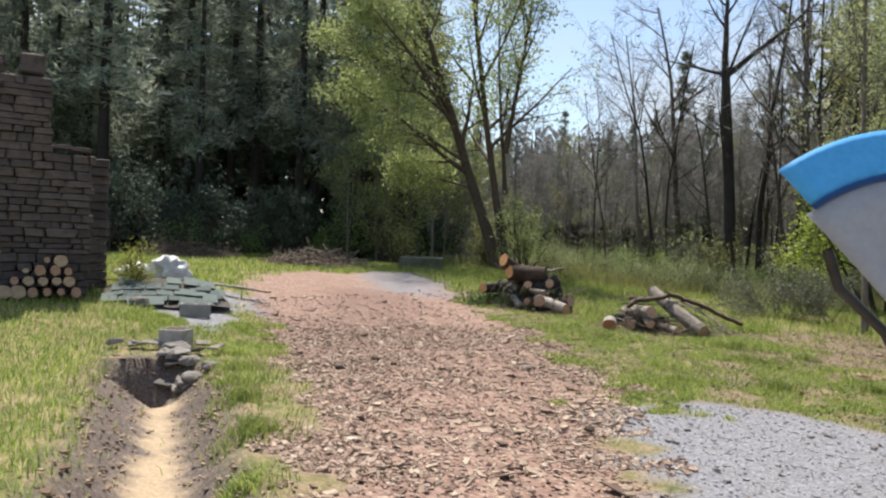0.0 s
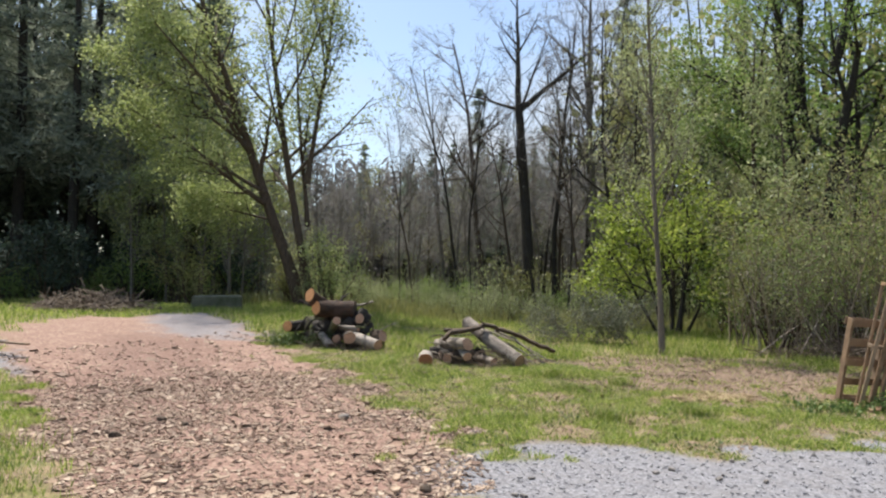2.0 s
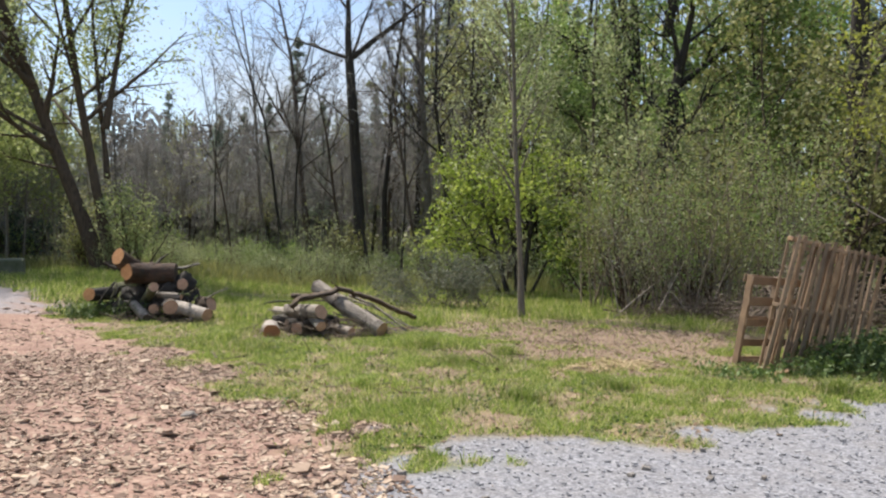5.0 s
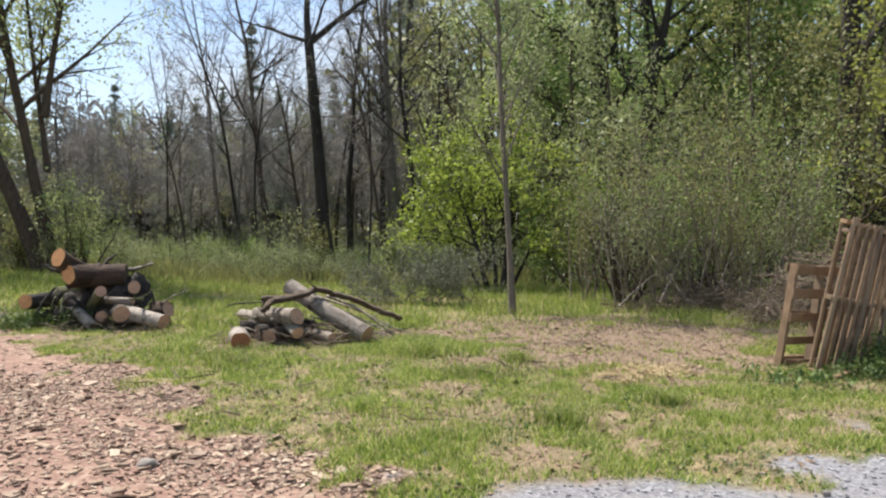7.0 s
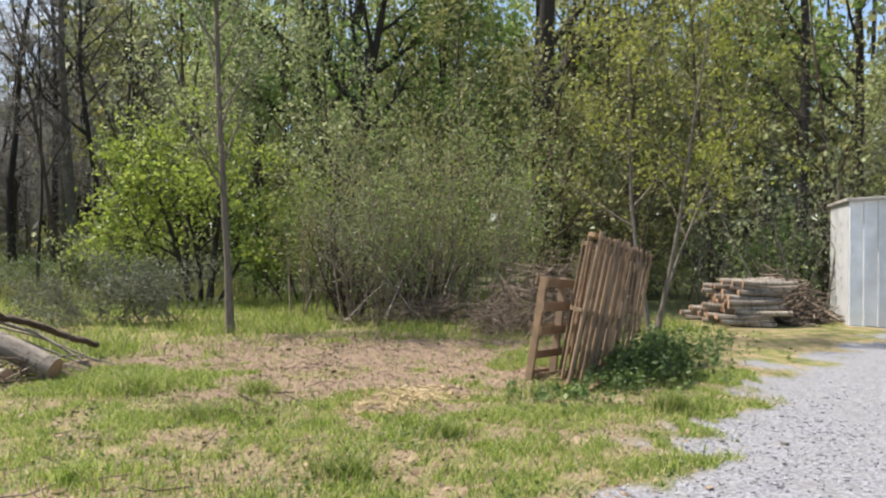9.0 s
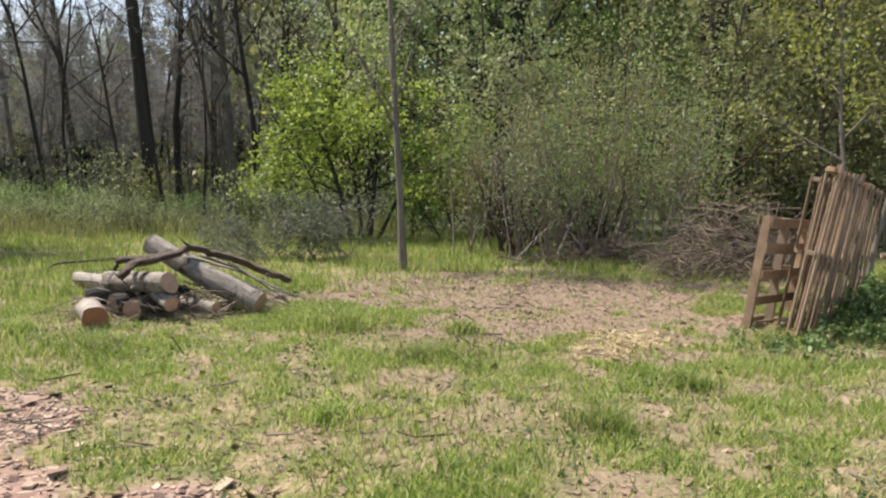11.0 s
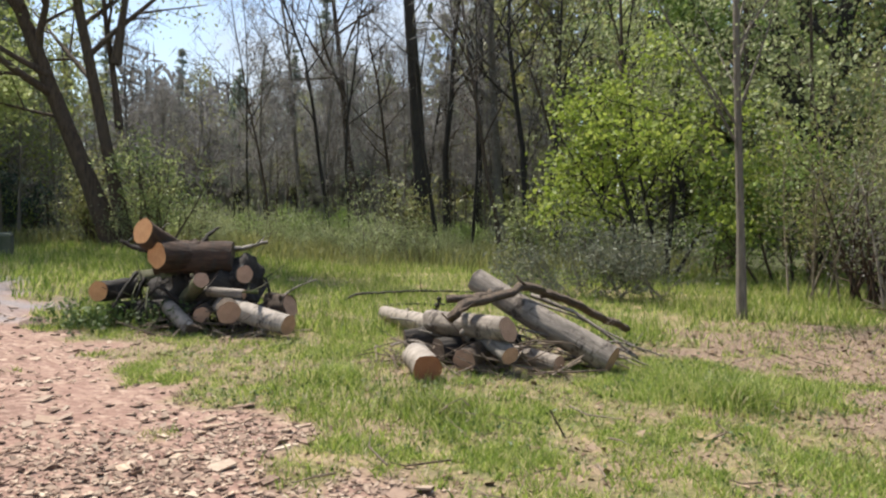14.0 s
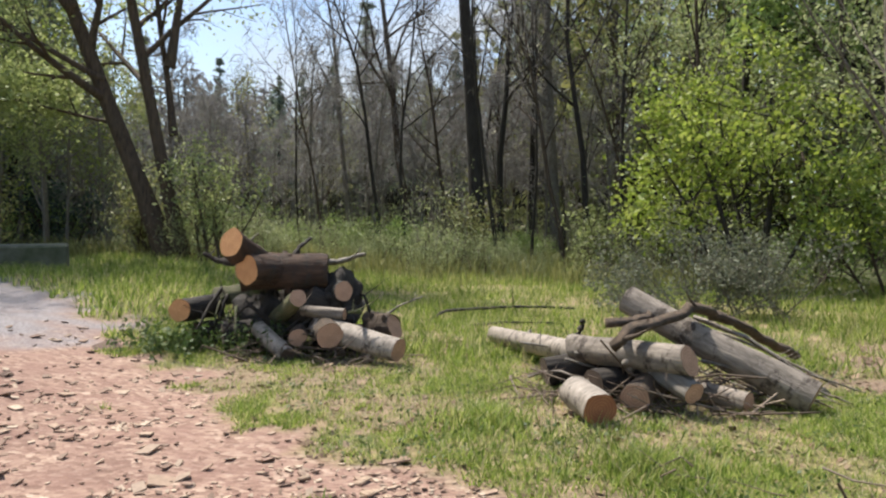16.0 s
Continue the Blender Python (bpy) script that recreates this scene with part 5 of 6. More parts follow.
pallet("tall weathered pallet with upright slats leaning over", 1.06, 1.72, 8, False, leaned(3.86, 8.0, on(3.9, 8.0) - 0.01, 0.82, 0.57, 9, 8), 1)
pallet("short weathered pallet with boards lying across", 1.1, 1.17, 5, True, leaned(3.72, 8.50, on(3.7, 8.5) - 0.01, 0.81, 0.58, 4, 6), 2)
pallet("tall weathered pallet with upright slats leaning over", 0.86, 1.56, 6, False, leaned(4.80, 8.72, on(4.9, 8.6) - 0.01, 0.80, 0.60, 9, 6), 3)
pallet("tall grey-brown pallet at the back of the stack", 1.06, 1.60, 7, False, leaned(4.15, 8.55, on(4.6, 8.9) - 0.01, 0.82, 0.57, 9, 7), 5)
bm = box_bm(0.5, 0.11, 0.022, 0.004)
tagged(new("board", from_bm("board", bm, M_PALLET)), "loose weathered board lying before the pallets", "board").matrix_world = pose(4.15, 7.85, on(4.1, 7.85) + 0.05, 0, -6, 38)


def weeds(x, y, count, spread, tall, seed, label="dark green leafy weeds by the pallets"):
    rng = np.random.default_rng(seed)
    out, P = [], []
    for _ in range(count):
        a, b = rng.normal(0, spread, 2)
        z = float(height(x + a, y + b)) - float(height(x, y))
        h = tall * rng.uniform(0.5, 1.3)
        top = np.array((a + rng.normal(0, 0.06), b + rng.normal(0, 0.06), z + h))
        foot = np.array((a, b, z - 0.02))
        out.append((np.array([foot, (foot + top) / 2, top]), np.array([0.004, 0.003, 0.001])))
        f = rng.uniform(0.2, 1, 12)
        P.append(foot + (top - foot) * f[:, None] + rng.normal(0, 0.03, (12, 3)))
    t = thing("weeds", label, "weeds", m=Matrix.Translation((x, y, float(height(x, y)))))
    t["kind"] = "stuff"
    part("stems", tubes(out, "stems", M_WEED), t)
    part("leaves", leaf_cloud(np.concatenate(P), 0.065, "leaves", M_WEED, rng, 0.45, 0.3), t)


weeds(5.1, 8.2, 130, 0.32, 0.36, 1)
weeds(5.7, 8.9, 110, 0.35, 0.34, 2)
weeds(4.4, 7.75, 60, 0.22, 0.22, 3)
weeds(6.6, 9.8, 110, 0.5, 0.28, 4)
weeds(3.6, 7.4, 40, 0.3, 0.12, 5)
weeds(-7.1, 11.4, 90, 0.28, 0.26, 6, "bright weeds beside the log pile")
weeds(-6.2, 11.6, 60, 0.3, 0.30, 7, "green ivy weeds growing in the log pile")

def tuft(x, y, spread, tall, count, seed, label="dense green grass tuft in the lawn"):
    """One rounded clump of grass blades."""
    rng = np.random.default_rng(seed)
    a, r = rng.uniform(0, 2 * math.pi, count), spread * 0.62 * np.abs(rng.normal(0, 1, count)) * (1 + 0.5 * np.sin(np.arange(count) % 7))
    ob = blades("grass_tuft", label, x + np.cos(a) * r, y + np.sin(a) * r, tall, 0.0045, M_GRASS, rng, 0.8)
    ob["category"] = "grass tuft"


for k, (x, y, sp, h) in enumerate(((4.3, 6.65, 0.22, 0.14), (-0.57, 6.2, 0.3, 0.11), (1.08, 5.7, 0.24, 0.12), (-0.42, 9.17, 0.5, 0.16), (0.78, 8.6, 0.2, 0.12), (2.0, 6.45, 0.2, 0.11), (0.2, 7.6, 0.3, 0.09), (-2.6, 8.6, 0.45, 0.12), (-3.6, 9.4, 0.4, 0.12))):
    tuft(x, y, sp, h, int(900 * sp / 0.3), 930 + k)
for k, (x, y, sp, h) in enumerate(((-4.0, 1.75, 0.3, 0.14), (-1.7, 0.05, 0.25, 0.13), (-0.8, -0.8, 0.25, 0.10), (-2.7, 0.75, 0.3, 0.12), (-4.9, 2.3, 0.3, 0.12), (-3.3, 1.2, 0.25, 0.12))):
    tuft(x, y, sp * 1.3, h * 0.8, 900, 960 + k, "green grass tuft between the ditch and the track")

# ---- brush and firewood ----


def twig_heap(name, label, x, y, rx, ry, tall, count, length, seed, mat=None, thick=0.007):
    rng = np.random.default_rng(seed)
    out = []
    for _ in range(count):
        a, r = rng.uniform(0, 6.28), math.sqrt(rng.uniform(0, 1))
        c = np.array((math.cos(a) * r * rx, math.sin(a) * r * ry, 0))
        c[2] = rng.uniform(0.02, 1) * tall * (1 - r ** 2) + 0.02
        d = rng.normal(size=3) * (1, 1, 0.35)
        d /= np.linalg.norm(d)
        L = length * rng.uniform(0.4, 1.2)
        bow = rng.normal(0, 0.12, 3) * L
        pts = np.array([c - d * L / 2, c + bow, c + d * L / 2])
        pts[:, 2] = np.maximum(pts[:, 2], 0.01)
        w = thick * rng.uniform(0.5, 1.8)
        out.append((pts, np.array([w, w * 0.8, w * 0.4])))
    t = tagged(new(name, tubes(out, name, mat or M_TWIGS)), label, "brush heap", kind="stuff")
    t.location = (x, y, float(height(x, y)))
    return t


for x, y, rx, ry, h, n, ln, k in PILE_TWIGS:
    twig_heap("fallen_twigs", "dark broken twigs and bark between the logs", x, y, rx, ry, h, n, ln, k)
twig_heap("brush_heap", "brown heap of cut twigs behind the pallets", 6.2, 12.6, 1.5, 0.9, 1.25, 900, 1.1, 1)
twig_heap("brush_heap", "grey heap of dead branches by the thicket", 4.6, 14.6, 1.6, 0.5, 0.45, 260, 1.3, 2)
twig_heap("brush_heap", "grey heap of dead branches at the track's end", -15.6, 14.0, 2.0, 0.9, 0.5, 620, 1.2, 3, thick=0.013)
twig_heap("brush_heap", "dark heap of dead branches before the conifers", -22.5, 13.5, 2.5, 1.5, 0.6, 420, 1.5, 4, thick=0.012)
twig_heap("fallen_twigs", "scattered twigs on the bare soil", 2.6, 11.0, 2.6, 2.0, 0.03, 240, 0.35, 5, thick=0.004)
twig_heap("fallen_twigs", "scattered twigs on the lawn", -0.5, 7.4, 2.6, 2.0, 0.04, 90, 0.35, 6, thick=0.005)
for k, (x, y, dx, dy, h) in enumerate([(2.75, 14.3, 1.1, 0.5, 0.9), (3.6, 14.4, 0.8, 0.4, 1.5), (4.3, 14.2, -0.7, 0.6, 1.1), (3.2, 15.2, -0.5, 0.3, 2.4), (5.3, 14.5, 0.4, 0.5, 1.6), (6.1, 14.8, 0.1, 0.1, 2.6), (6.4, 14.9, -0.08, 0.1, 3.0), (6.0, 15.0, 0.15, 0.0, 2.2), (2.9, 14.6, -0.3, 0.2, 1.9), (5.0, 16.4, 0.05, 0.0, 3.7), (5.4, 16.5, 0.2, 0.0, 3.6), (4.7, 14.7, 0.5, 0.1, 1.3), (3.9, 14.9, 0.3, 0.2, 2.0)]):
    limb([(x, y, on(x, y)), (x + dx * 0.5, y + dy * 0.5, h * 0.55), (x + dx, y + dy, h)], 0.022, 0.008, M_PALE_LOG, "pale dead stem leaning in the thicket", name="dead_stem", group="thicket behind the bare soil", twigs=4, seed=k)


def wood_stack():
    """Cut poles stacked lengthwise, seen from the side and ends."""
    r = random.Random(9)
    shapes = [log((0, 0, 0), (1.0, 0, 0), 0.05, 0.045, M_PALE_LOG if i % 2 else M_BIRCH, M_CUT_PINK, "cut pale firewood pole in the stack", 0.02, 500 + i, "stacked firewood poles", "firewood", 0) for i in range(4)]
    first = [True] * 4
    z = on(9.6, 13.2) + 0.06
    for row in range(9):
        for c in range(8 - row // 3 - (row > 6) * r.randrange(3)):
            i = r.randrange(4)
            m = pose(9.75 + r.uniform(-0.25, 0.25) + 0.05 * row, 12.5 + c * 0.155 + (row % 2) * 0.05, z + row * 0.092, 0, 90 + r.uniform(-4, 4), r.uniform(-12, 12) - 20)
            if first[i]:
                shapes[i].matrix_world, first[i] = m, False
            else:
                copy_thing(shapes[i], m)


wood_stack()
twig_heap("brush_heap", "grey heap of branches beside the firewood", 11.5, 13.0, 1.0, 0.7, 1.0, 520, 0.8, 12, thick=0.013)

# ---- white shed ----


def shed():
    t = thing("shed", "white ribbed sheet-metal shed with grey roof edge", "shed", m=pose(12.15, 11.95, on(12, 12) - 0.02, 0, 0, -38))
    W, D, H = 2.2, 2.0, 2.45
    for i in range(9):
        bm = box_bm(W / 9 - 0.004, 0.03, H - 0.03 * (i % 2), 0.004, at=(W / 9 * (i + 0.5), 0, H / 2))
        box_bm(0.035, 0.03, H, 0.008, bm=bm, at=(W / 9 * (i + 0.06), -0.024, H / 2))
        part("wall_panel", from_bm("wall_panel", bm, M_SHED), t)
    for x in (0.0, W):
        part("wall_panel", from_bm("wall_panel", box_bm(0.03, D, H, 0.004, at=(x, D / 2 + 0.02, H / 2)), M_SHED), t)
    part("wall_panel", from_bm("wall_panel", box_bm(W, 0.03, H, 0.004, at=(W / 2, D + 0.03, H / 2)), M_SHED), t)
    part("roof", from_bm("roof", box_bm(W + 0.14, D + 0.2, 0.06, 0.01, at=(W / 2, D / 2, H + 0.03), rot=pose(0, 0, 0, 0, -3, 0)), M_CONCRETE), t, "grey roof edge")


shed()

# ---- ruined wall and its surroundings ----
wall_m = pose(-10.35, 1.35, on(-10, 2.2) - 0.1, 0, 0, 68)      # local x runs along the face, -y faces the yard


def ruined_wall():
    r = random.Random(12)
    t = thing("ruined_wall", "ruined brown stone wall with stepped broken top", "wall", m=wall_m)
    steps = [(-3.0, 0.35, 4.2), (0.35, 1.05, 3.9), (1.05, 1.72, 2.62)]
    for x0, x1, h in steps:
        part("core", from_bm("core", box_bm(x1 - x0 - 0.05, 0.5, h - 0.08, 0.02, at=((x0 + x1) / 2, 0.33, h / 2 - 0.04)), M_MORTAR), t)
    part("core", from_bm("core", box_bm(0.28, 0.5, 2.5, 0.02, at=(1.90, 1.1, 1.25)), M_MORTAR), t)
    shapes = []
    for k in range(8):
        rr = random.Random(50 + k)
        bm = box_bm(1, 1, 1, 0.09, 0.09, rr)
        shapes.append(from_bm("stone", bm, M_STONE))

    def stone(x, z, w, h, d=0.2, y=0.02):
        ob = new("stone", shapes[r.randrange(8)])
        ob.parent = t
        ob.matrix_basis = pose(x, y + r.uniform(-0.035, 0.03), z, 0, r.uniform(-1, 1), r.uniform(-2, 2)) @ Matrix.Diagonal((w, d, h, 1))
    z = 0.0
    while z < 4.15:
        h = r.uniform(0.08, 0.17)
        x = -1.3 + r.uniform(-0.1, 0.1)
        end = 1.72 if z < 2.5 else 1.05 if z < 3.75 else 0.35 if z < 4.0 else 0.2
        end += r.uniform(-0.05, 0.03)
        while x < end - 0.08:
            w = min(r.uniform(0.12, 0.5), end - x)
            stone(x + w / 2, z + h / 2, w - 0.012, h - 0.012)
            x += w
        z += h
    for i in range(16):                      # pier set back beside the wall
        stone(1.90 + r.uniform(-0.02, 0.02), 0.08 + i * 0.16, 0.36, 0.15, 0.3, 0.85)
    for x, z, w, h in ((0.72, 4.02, 0.38, 0.34), (1.2, 2.66, 0.4, 0.08), (1.5, 2.64, 0.36, 0.07), (-0.3, 4.28, 0.9, 0.12)):
        stone(x, z, w, h, 0.4, 0.2)


ruined_wall()
r = random.Random(15)
fw = [log((0, 0, 0), (0, 0.5, 0), 0.105, 0.10, M_BARK_DARK, (M_CUT_TAN, M_CUT_PINK, M_CUT_TAN)[i], "round of cut firewood stacked against the wall", 0.0, 600 + i, "firewood at the wall", "firewood", 0) for i in range(3)]
firsts = [True] * 3
for row, (n, x0) in enumerate(((6, 0.42), (5, 0.55), (4, 0.72), (2, 1.0))):
    for c in range(n):
        i = r.randrange(3)
        m = wall_m @ pose(x0 + c * 0.205 + r.uniform(-0.02, 0.02), -0.62 + 0.04 * row, 0.2 + row * 0.175 + r.uniform(-0.01, 0.01), 0, 0, r.uniform(-8, 8)) @ pose(0, 0, 0, -90, 0, 0)
        m = m @ Matrix.Scale(r.uniform(0.6, 1.15), 4)
        if firsts[i]:
            fw[i].matrix_world, firsts[i] = m, False
        else:
            copy_thing(fw[i], m)

# roofing heap
heap_m = pose(-9.25, 4.05, on(-9.25, 4.05), 0, 0, 58)


def roofing_heap():
    t = thing("roofing_heap", "heap of grey-green roofing shingle strips over rubble", "rubble heap", m=heap_m)
    n = 18
    V, F = [], []
    for i in range(n + 1):
        for j in range(n + 1):
            u, v = i / n * 2 - 1, j / n * 2 - 1
            V.append((u * 1.2, v * 0.95, 0.36 * float(soft(v, -1.0, 0.9)) * max(0, 1 - u ** 4) * (1 if v < 0.8 else 0.3) + 0.02 * math.sin(7 * u + 3 * v) - 0.03))
    F = [(i * (n + 1) + j, (i + 1) * (n + 1) + j, (i + 1) * (n + 1) + j + 1, i * (n + 1) + j + 1) for i in range(n) for j in range(n)]
    part("rubble", quick("rubble", V, F, M_MORTAR, True), t, "grey rubble under the shingles")
    r = random.Random(4)
    for row in range(5):
        for col in range(7):
            x = -0.95 + col * 0.285 + r.uniform(-0.03, 0.03) + 0.09 * row
            y = -0.78 + row * 0.26
            u, v = x / 1.2, y / 0.95
            z = 0.36 * float(soft(v, -1.0, 0.9)) * max(0, 1 - u ** 4) + 0.035 + 0.008 * row
            if r.random() < 0.16 or x > 1.12:
                continue
            bm = box_bm(r.uniform(0.25, 0.29), 0.42, 0.007, 0.002, 0.008, r)
            ob = part("shingle", from_bm("shingle", bm, M_SHINGLE), t)
            ob.matrix_basis = pose(x, y + 0.03, z, 12 + r.uniform(-3, 3), 10 * u + r.uniform(-4, 4), r.uniform(-7, 7))


roofing_heap()


def crumple(name, label, cat, x, y, z, sx, sy, sz, mat, seed):
    rng = random.Random(seed)
    bm = bmesh.new()
    bmesh.ops.create_icosphere(bm, subdivisions=4, radius=1)
    off = Vector((seed * 3.1, 0, 0))
    for v in bm.verts:
        k = 1 + 0.45 * noise.noise(v.co * 1.6 + off) + 0.22 * noise.noise(v.co * 4.5 + off)
        v.co = Vector((v.co.x * sx * k, v.co.y * sy * k, max(-0.12, v.co.z * sz * k)))
    ob = new(name, from_bm(name, bm, mat, True))
    ob.location = (x, y, z)
    return tagged(ob, label, cat)


crumple("plastic_sheet", "crumpled white plastic sheeting on the heap", "plastic sheet", -10.2, 4.85, on(-10.2, 4.85) + 0.36, 0.30, 0.42, 0.32, M_WHITE, 3)
crumple("plastic_sheet", "white plastic bag lying by the heap", "plastic bag", -10.35, 4.2, on(-10.35, 4.2) + 0.3, 0.25, 0.35, 0.18, M_WHITE, 5)
for k, (x, y, a, l) in enumerate(((-9.5, 5.5, 30, 1.5), (-9.1, 5.75, 20, 1.3), (-10.0, 4.1, 75, 1.4))):
    ob = new("plank", from_bm("plank", box_bm(l, 0.14, 0.03, 0.004, 0.004, random.Random(k)), M_PALLET if k else M_SLATE))
    ob.matrix_world = pose(x, y, on(x, y) + 0.20, 0, 4, a)
    tagged(ob, "weathered plank lying on the roofing heap", "plank", "planks on the heap")


def boulder(name, label, x, y, s, mat, seed, flat=0.5, group="", turn=0):
    bm = bmesh.new()
    bmesh.ops.create_icosphere(bm, subdivisions=3, radius=1)
    off = Vector((seed * 2.7, seed, 0))
    for v in bm.verts:
        k = 1 + 0.30 * noise.noise(v.co * 1.2 + off) + 0.10 * noise.noise(v.co * 4 + off)
        v.co = Vector((v.co.x * k, v.co.y * k * 0.75, max(-0.5, min(0.8, v.co.z * k)) * flat)) * s
    ob = new(name, from_bm(name, bm, mat))
    ob.matrix_world = pose(x, y, on(x, y) + s * flat * 0.4, 0, 0, turn)
    return tagged(ob, label, "stone", group)


boulder("stone", "pale rounded stone beside the roofing heap", -8.7, 3.3, 0.2, M_SLATE, 1, 0.7)


def cinder_block(label, x, y, turn, size=(0.48, 0.24, 0.22), z=0.0):
    t = thing("concrete_block", label, "concrete block", m=pose(x, y, on(x, y) + z, 0, 0, turn))
    sx, sy, sz = size
    w = 0.04
    bm = box_bm(sx, w, sz, 0.006, at=(0, -sy / 2 + w / 2, sz / 2))
    box_bm(sx, w, sz, 0.006, bm=bm, at=(0, sy / 2 - w / 2, sz / 2))
    for x0 in (-sx / 2 + w / 2, 0, sx / 2 - w / 2):
        box_bm(w, sy - 2 * w - 0.002, sz - 0.004, 0.004, bm=bm, at=(x0, 0, sz / 2))
    part("shell", from_bm("shell", bm, M_CONCRETE), t)
    return t


cinder_block("grey hollow concrete block by the roofing heap", -7.75, 3.75, 48)
cinder_block("square concrete flue block on the ditch bank", -5.75, 2.05, 30, (0.34, 0.34, 0.27))
part("rim", from_bm("rim", box_bm(0.30, 0.30, 0.02, 0.004, at=(0, 0, 0.262)), M_BARK_BROWN), bpy.data.objects["concrete_block.001"], "rusty brown lid")
r = random.Random(31)
for k in range(26):
    x, y = -5.35 + r.gauss(0, 0.38), 1.75 + r.gauss(0, 0.22)
    bm = box_bm(r.uniform(0.15, 0.36), r.uniform(0.1, 0.22), r.uniform(0.025, 0.06), 0.008, 0.02, r)
    ob = new("flat_stone", from_bm("flat_stone", bm, M_SLATE))
    ob.matrix_world = pose(x, y, on(x, y) + 0.05 + 0.06 * r.random(), r.uniform(-14, 14), r.uniform(-14, 14), r.uniform(0, 180))
    tagged(ob, "flat broken grey stone piled on the ditch bank", "stone", "flat stones on the ditch bank")
for k, (x, y, s) in enumerate(((-4.75, 1.62, 0.17), (-4.5, 1.7, 0.12), (-5.0, 1.75, 0.14))):
    boulder("stone", "grey stone at the head of the ditch", x, y, s, M_SLATE, 10 + k, 0.6, "stones at the ditch head", 40 * k)
for k, (x, y, s) in enumerate(((-3.49, 3.55, 0.06), (-3.34, 2.73, 0.065), (-3.1, 3.48, 0.05), (-1.74, 4.56, 0.07), (0.25, 2.25, 0.06))):
    boulder("stone", "dark small stone lying on the track", x, y, s, M_BARK_BROWN if k != 3 else M_SLATE, 20 + k, 0.6, "stones on the track", 70 * k)


def undercut():
    """Sod edge overhanging the dark hole at the head of the ditch."""
    t = thing("sod_overhang", "overhanging grass sod with hanging roots over a hollow", "sod")
    t["kind"] = "stuff"
    rng = np.random.default_rng(6)
    out = []
    for _ in range(40):
        f = rng.uniform(0, 1)
        x, y = -5.75 + 0.5 * f, 0.55 + 1.0 * f
        c = np.array((x, y, float(height(x - 0.25, y)) - 0.02))
        out.append((np.array([c, c + (0.05, 0, -0.1), c + (rng.normal(0.08, 0.05), rng.normal(0, 0.1), -rng.uniform(0.15, 0.35))]), np.array([0.008, 0.005, 0.002])))
    part("roots", tubes(out, "roots", M_BARK_BROWN), t)


undercut()

# concrete slab block at the far end
bm = box_bm(1.5, 0.8, 0.55, 0.03, 0.02, random.Random(8))
ob = new("concrete_slab", from_bm("concrete_slab", bm, M_MOSSY_CONC))
ob.matrix_world = pose(-12.9, 16.4, on(-12.9, 16.4) + 0.2, 0, 0, 34)
tagged(ob, "weathered mossy concrete block beyond the track", "concrete block")

# ---- sunshade canopy by the drive ----


def sunshade():
    c = Vector((3.004, -2.392, 1.512))
    t = thing("sunshade", "blue and grey fabric sunshade canopy on a black pole", "sunshade", m=Matrix.Translation(c) @ pose(0, 0, 0, 0, 0, 36))
    def dome(name, r0, r1, a0, a1, mat, lift=0.0, under=None):
        """Part of a shallow dome in the local x-z plane, bulging towards -y."""
        V, F, na, nr = [], [], 28, 6
        for i in range(na + 1):
            a = radians(a0 + (a1 - a0) * i / na)
            for j in range(nr + 1):
                q = r0 + (r1 - r0) * j / nr
                V.append((q * math.cos(a), -0.10 * (1 - (q / 0.45) ** 2) - lift, q * math.sin(a)))
        F = [(i * (nr + 1) + j, (i + 1) * (nr + 1) + j, (i + 1) * (nr + 1) + j + 1, i * (nr + 1) + j + 1) for i in range(na) for j in range(nr)]
        ob = part(name, quick(name, V, F, mat, True), under or t)
        sol = ob.modifiers.new("thick", "SOLIDIFY")
        sol.thickness = 0.004
        return ob
    border = dome("border", 0.308, 0.386, 128, -20, M_BLUE)
    dome("piping", 0.300, 0.309, 128, -20, M_NAVY, 0.003, border)
    dome("panel", 0.02, 0.301, 131, -20, M_GREYFAB)
    out = [(np.array([(-0.12, 0.02, 0.17), (-0.09, 0.03, 0.10), (0.0, 0.03, 0.02), (0.09, 0.03, -0.15), (0.19, 0.03, -0.5), (0.22, 0.02, -1.50)]), np.full(6, 0.012))]
    part("pole", tubes(out, "pole", M_BLACK), t, "black curved steel pole")
    part("foot", from_bm("foot", box_bm(0.4, 0.4, 0.05, 0.01, at=(0.22, 0.02, -1.47)), M_BLUE), t, "blue weighted foot")


sunshade()

for x, y, z, a, b, c, k in ((-5.62, 12.05, 0.48, 0.34, 0.26, 0.36, 7), (-6.35, 12.0, 0.36, 0.35, 0.25, 0.34, 8)):
    crumple("root_ball", "dark earthy root ball in the log pile", "root ball", x, y, z, a, b, c, M_BARK_DARK, k)
for k in range(16):
    r = random.Random(900 + k)
    x, y = r.uniform(-6.9, -5.0), r.uniform(11.3, 12.2)
    a = r.uniform(0, 6.28)
    limb([(x, y, r.uniform(0.15, 0.7)), (x + 0.25 * math.cos(a), y + 0.25 * math.sin(a), r.uniform(0.2, 0.7)), (x + 0.5 * math.cos(a), y + 0.5 * math.sin(a), r.uniform(0.1, 0.75))], 0.03, 0.01, M_BARK_DARK if k % 3 else M_MOSSY, "dark broken root in the log pile", name="root", group=G1, twigs=2, seed=k)

# ---- more undergrowth that stands alone ----


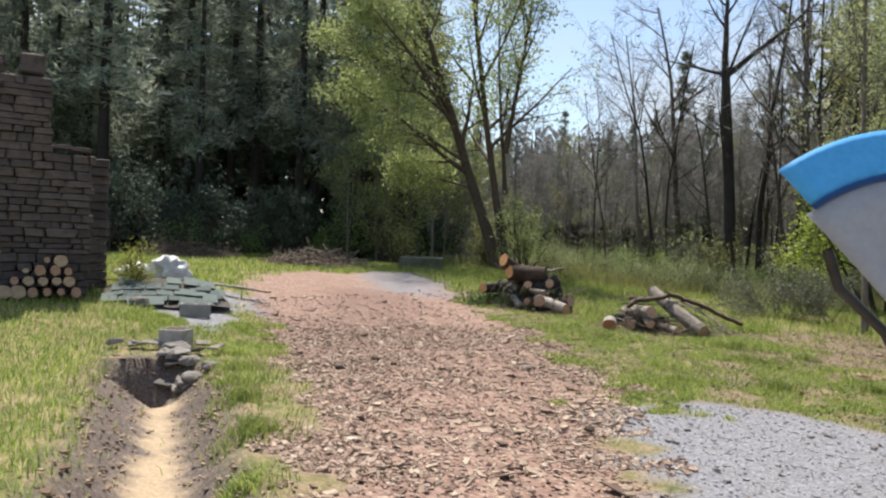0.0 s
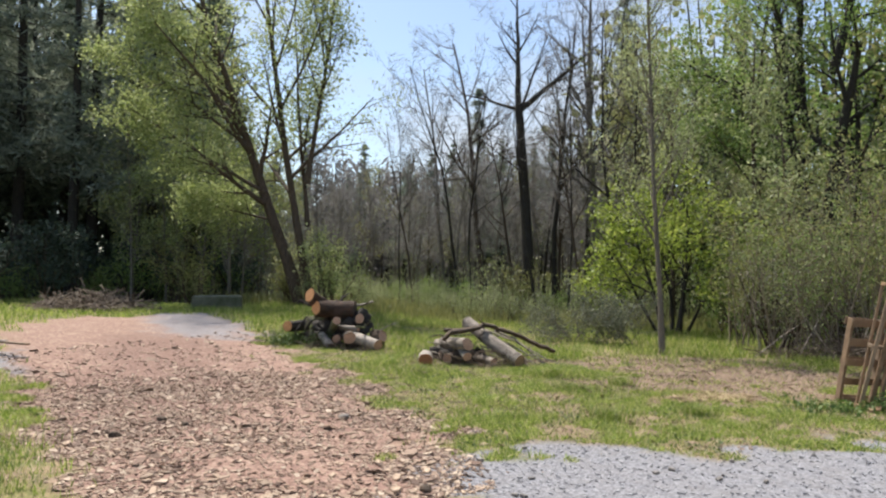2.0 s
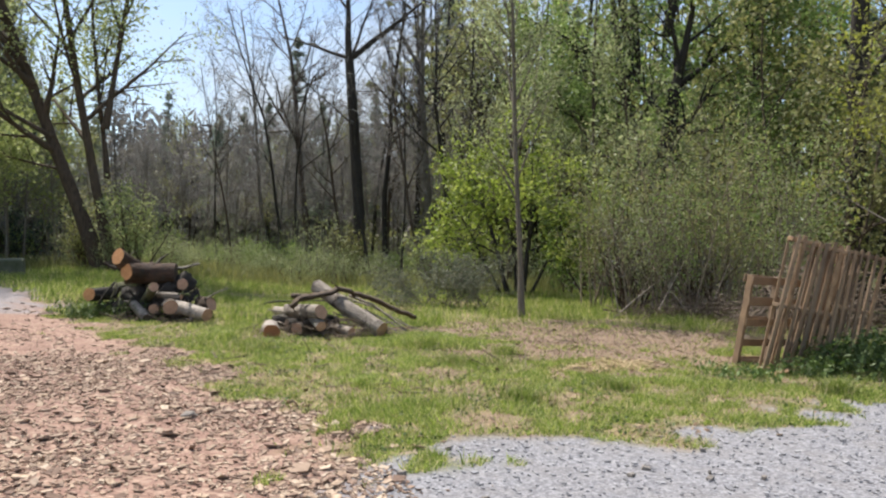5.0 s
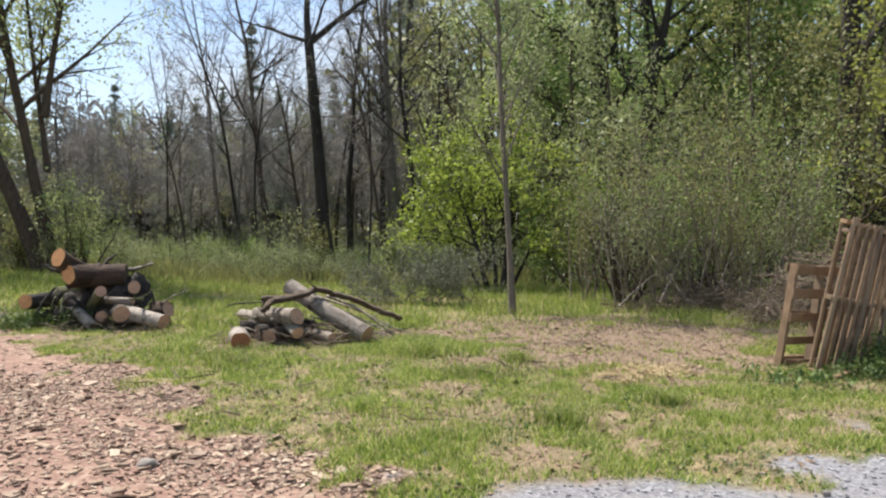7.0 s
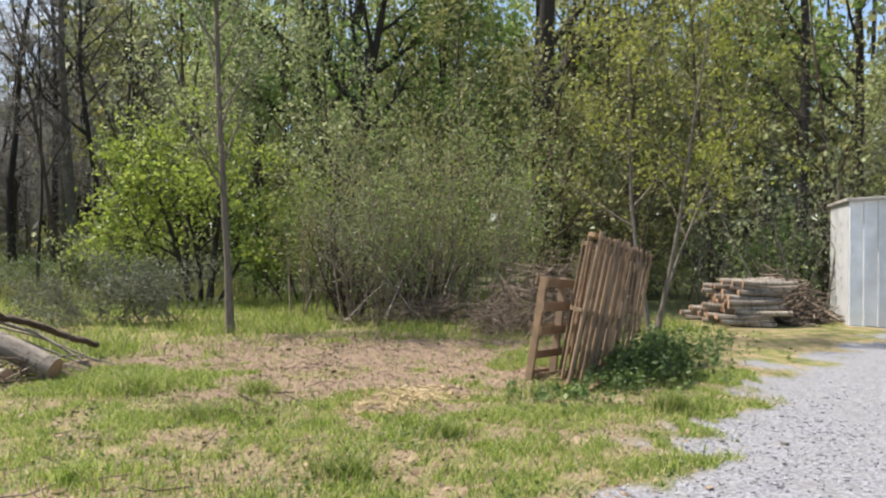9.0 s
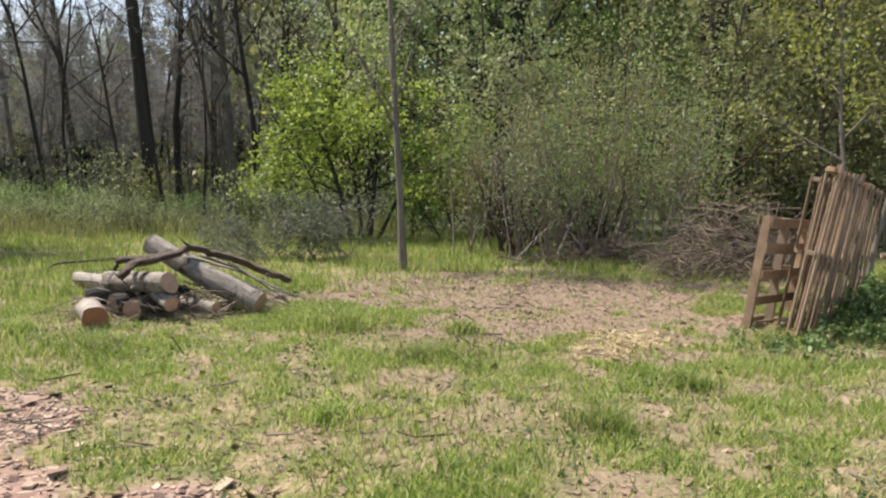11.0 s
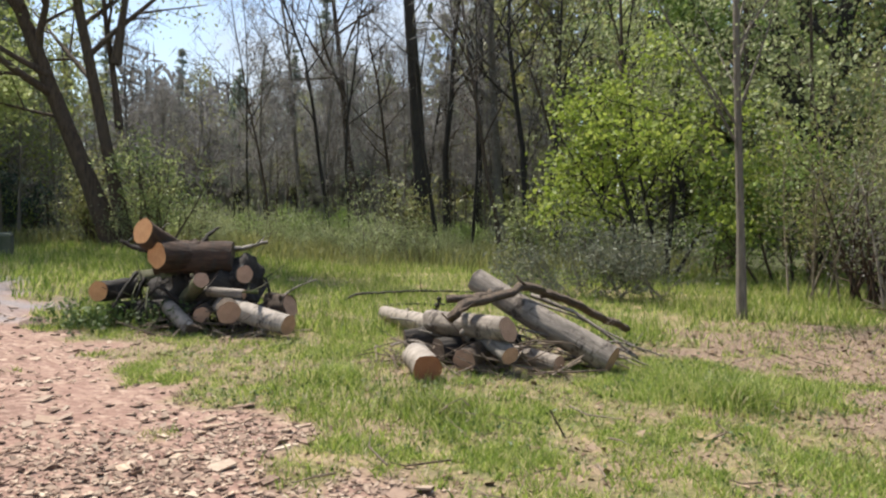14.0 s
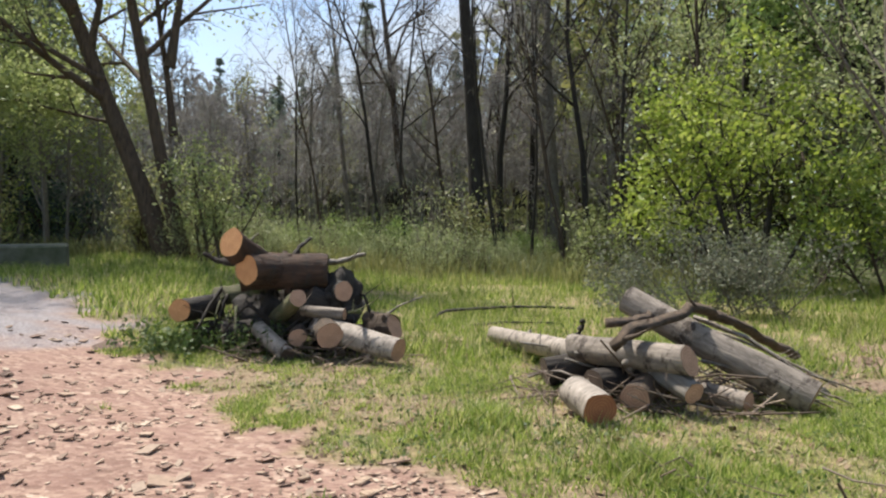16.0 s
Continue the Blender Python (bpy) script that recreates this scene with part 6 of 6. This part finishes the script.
def bush(label, x, y, tall, seed, mat, per=12, leaf=0.10, width=0.55, bark_mat=None, n=7):
    rng = np.random.default_rng(seed)
    return tree(label, "shrub", [((rng.uniform(-0.3, 0.3) * tall * 0.5, rng.uniform(-0.2, 0.2) * tall, -0.1), (rng.uniform(-width, width), rng.uniform(-width, width) * 0.6, 1), tall * rng.uniform(0.7, 1.05), 0.02 + 0.006 * tall) for _ in range(n)],
                SPEC_SHRUB, bark_mat or M_BARK_BROWN, mat, per, leaf, 0.12, seed, name="shrub", m=at(x, y))


bush("pale yellow-green shrub at the end of the track", -17.0, 20.3, 1.9, 801, M_LEAF_OLIVE, 7, 0.08)
bush("pale yellow-green shrub near the concrete block", -18.4, 21.2, 2.9, 802, M_LEAF_OLIVE, 8, 0.10)
bush("yellow-green shrub under the leaning tree", -11.2, 20.6, 2.6, 803, M_LEAF_WILLOW, 12, 0.10)
bush("yellow-green shrub under the leaning tree", -13.8, 22.0, 2.2, 804, M_LEAF_OLIVE, 10, 0.10)
# leaf colour darkened to stand in for the shade before the conifers
bush("green shrub before the conifers, leaves darkened for shade", -22.0, 14.5, 3.2, 805, M_SHRUB_SHADED, 16, 0.13)
bush("green shrub before the conifers, leaves darkened for shade", -20.8, 17.2, 3.0, 806, M_SHRUB_SHADED, 16, 0.13)
bush("green shrub before the conifers, leaves darkened for shade", -24.0, 12.0, 3.4, 807, M_SHRUB_SHADED, 14, 0.14)
# added understory, coloured dark to give the shadowed gap below the crowns
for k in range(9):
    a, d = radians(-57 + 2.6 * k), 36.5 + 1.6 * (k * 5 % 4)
    bush("undergrowth shrub under the conifers, darkened for the shade there", 2 + d * math.sin(a), -3 + d * math.cos(a), 2.6 + 0.3 * (k % 3), 840 + k, M_SHRUB_SHADED, 12, 0.15)
bush("small sapling with pale fresh leaves", -2.2, 23.0, 1.7, 808, M_LEAF_WILLOW, 8, 0.09, 0.4)
bush("small sapling with pale fresh leaves", -0.8, 23.8, 1.9, 809, M_LEAF_WILLOW, 8, 0.09, 0.4)
bush("small sapling with pale fresh leaves", -6.0, 27.5, 2.2, 810, M_LEAF_OLIVE, 7, 0.10, 0.4)
bush("bush with yellow flowers beside the ruined wall", -9.9, 3.9, 0.85, 811, M_LEAF_YELLOW, 7, 0.05, 0.3)
bush("twiggy brown shrub in the thicket", 3.3, 15.9, 2.2, 813, M_BUDS, 4, 0.05, 0.5, M_BARK_RED, 12)
bush("twiggy brown shrub in the thicket", 4.9, 15.9, 2.0, 814, M_BUDS, 4, 0.05, 0.5, M_BARK_RED, 12)
for k, (x, y) in enumerate(((-19.5, 21.5), (-18.7, 22.6), (-18.0, 21.8), (-17.2, 23.4), (-20.3, 20.4))):
    tree("slender sapling with bright green leaves before the dark wood", "tree", [((0, 0, -0.1), (0.03 * k - 0.06, 0, 1), 6.2 + 0.4 * k, 0.05)],
         dict(wander=0.05, lift=(0.02, 0.05, 0.02), side=((16, 0.22, 55, 0.2), (5, 0.45, 45, 0.2))), M_BARK_GREY, M_LEAF_BRIGHT if k % 2 else M_LEAF_WILLOW, 9, 0.11, 0.14, 820 + k, m=at(x, y), group="saplings before the dark wood")

# ---- single pieces lying on the track and drive ----


def single_pieces():
    yard = bpy.data.objects["ground"]
    r = random.Random(55)

    def shapes(name, mat, flat, seed):
        out = []
        for k in range(5):
            rr = random.Random(seed + k)
            bm = box_bm(1, rr.uniform(0.45, 0.8), flat * rr.uniform(0.7, 1.2), 0.06, 0.07, rr)
            out.append(from_bm(name, bm, mat))
        return out
    chip, pebble = shapes("wood_chip", M_CHIP_ONE, 0.16, 10), shapes("pebble", M_SLATE, 0.5, 40)
    for name, forms, count, lo, hi, which, size in (("wood_chip", chip, 230, (-4.5, -2.0), (1.6, 8.5), 0, (0.05, 0.11)), ("pebble", pebble, 60, (0.3, -2.0), (5.0, 6.0), 1, (0.03, 0.06))):
        n = 0
        while n < count:
            x, y = r.uniform(lo[0], hi[0]), r.uniform(lo[1], hi[1])
            if float(masks(np.array([x]), np.array([y]))[which][0]) < 0.6:
                continue
            s = r.uniform(*size)
            ob = new(name, forms[r.randrange(5)])
            ob.parent = yard
            ob.matrix_basis = pose(x, y, on(x, y) + 0.012, r.uniform(-12, 12), r.uniform(-12, 12), r.uniform(0, 360)) @ Matrix.Scale(s, 4)
            n += 1


M_CHIP_ONE = rough_stuff("single wood chip", (0.24, 0.16, 0.11), (0.52, 0.40, 0.29), 3, 0.85, 0.3)
single_pieces()
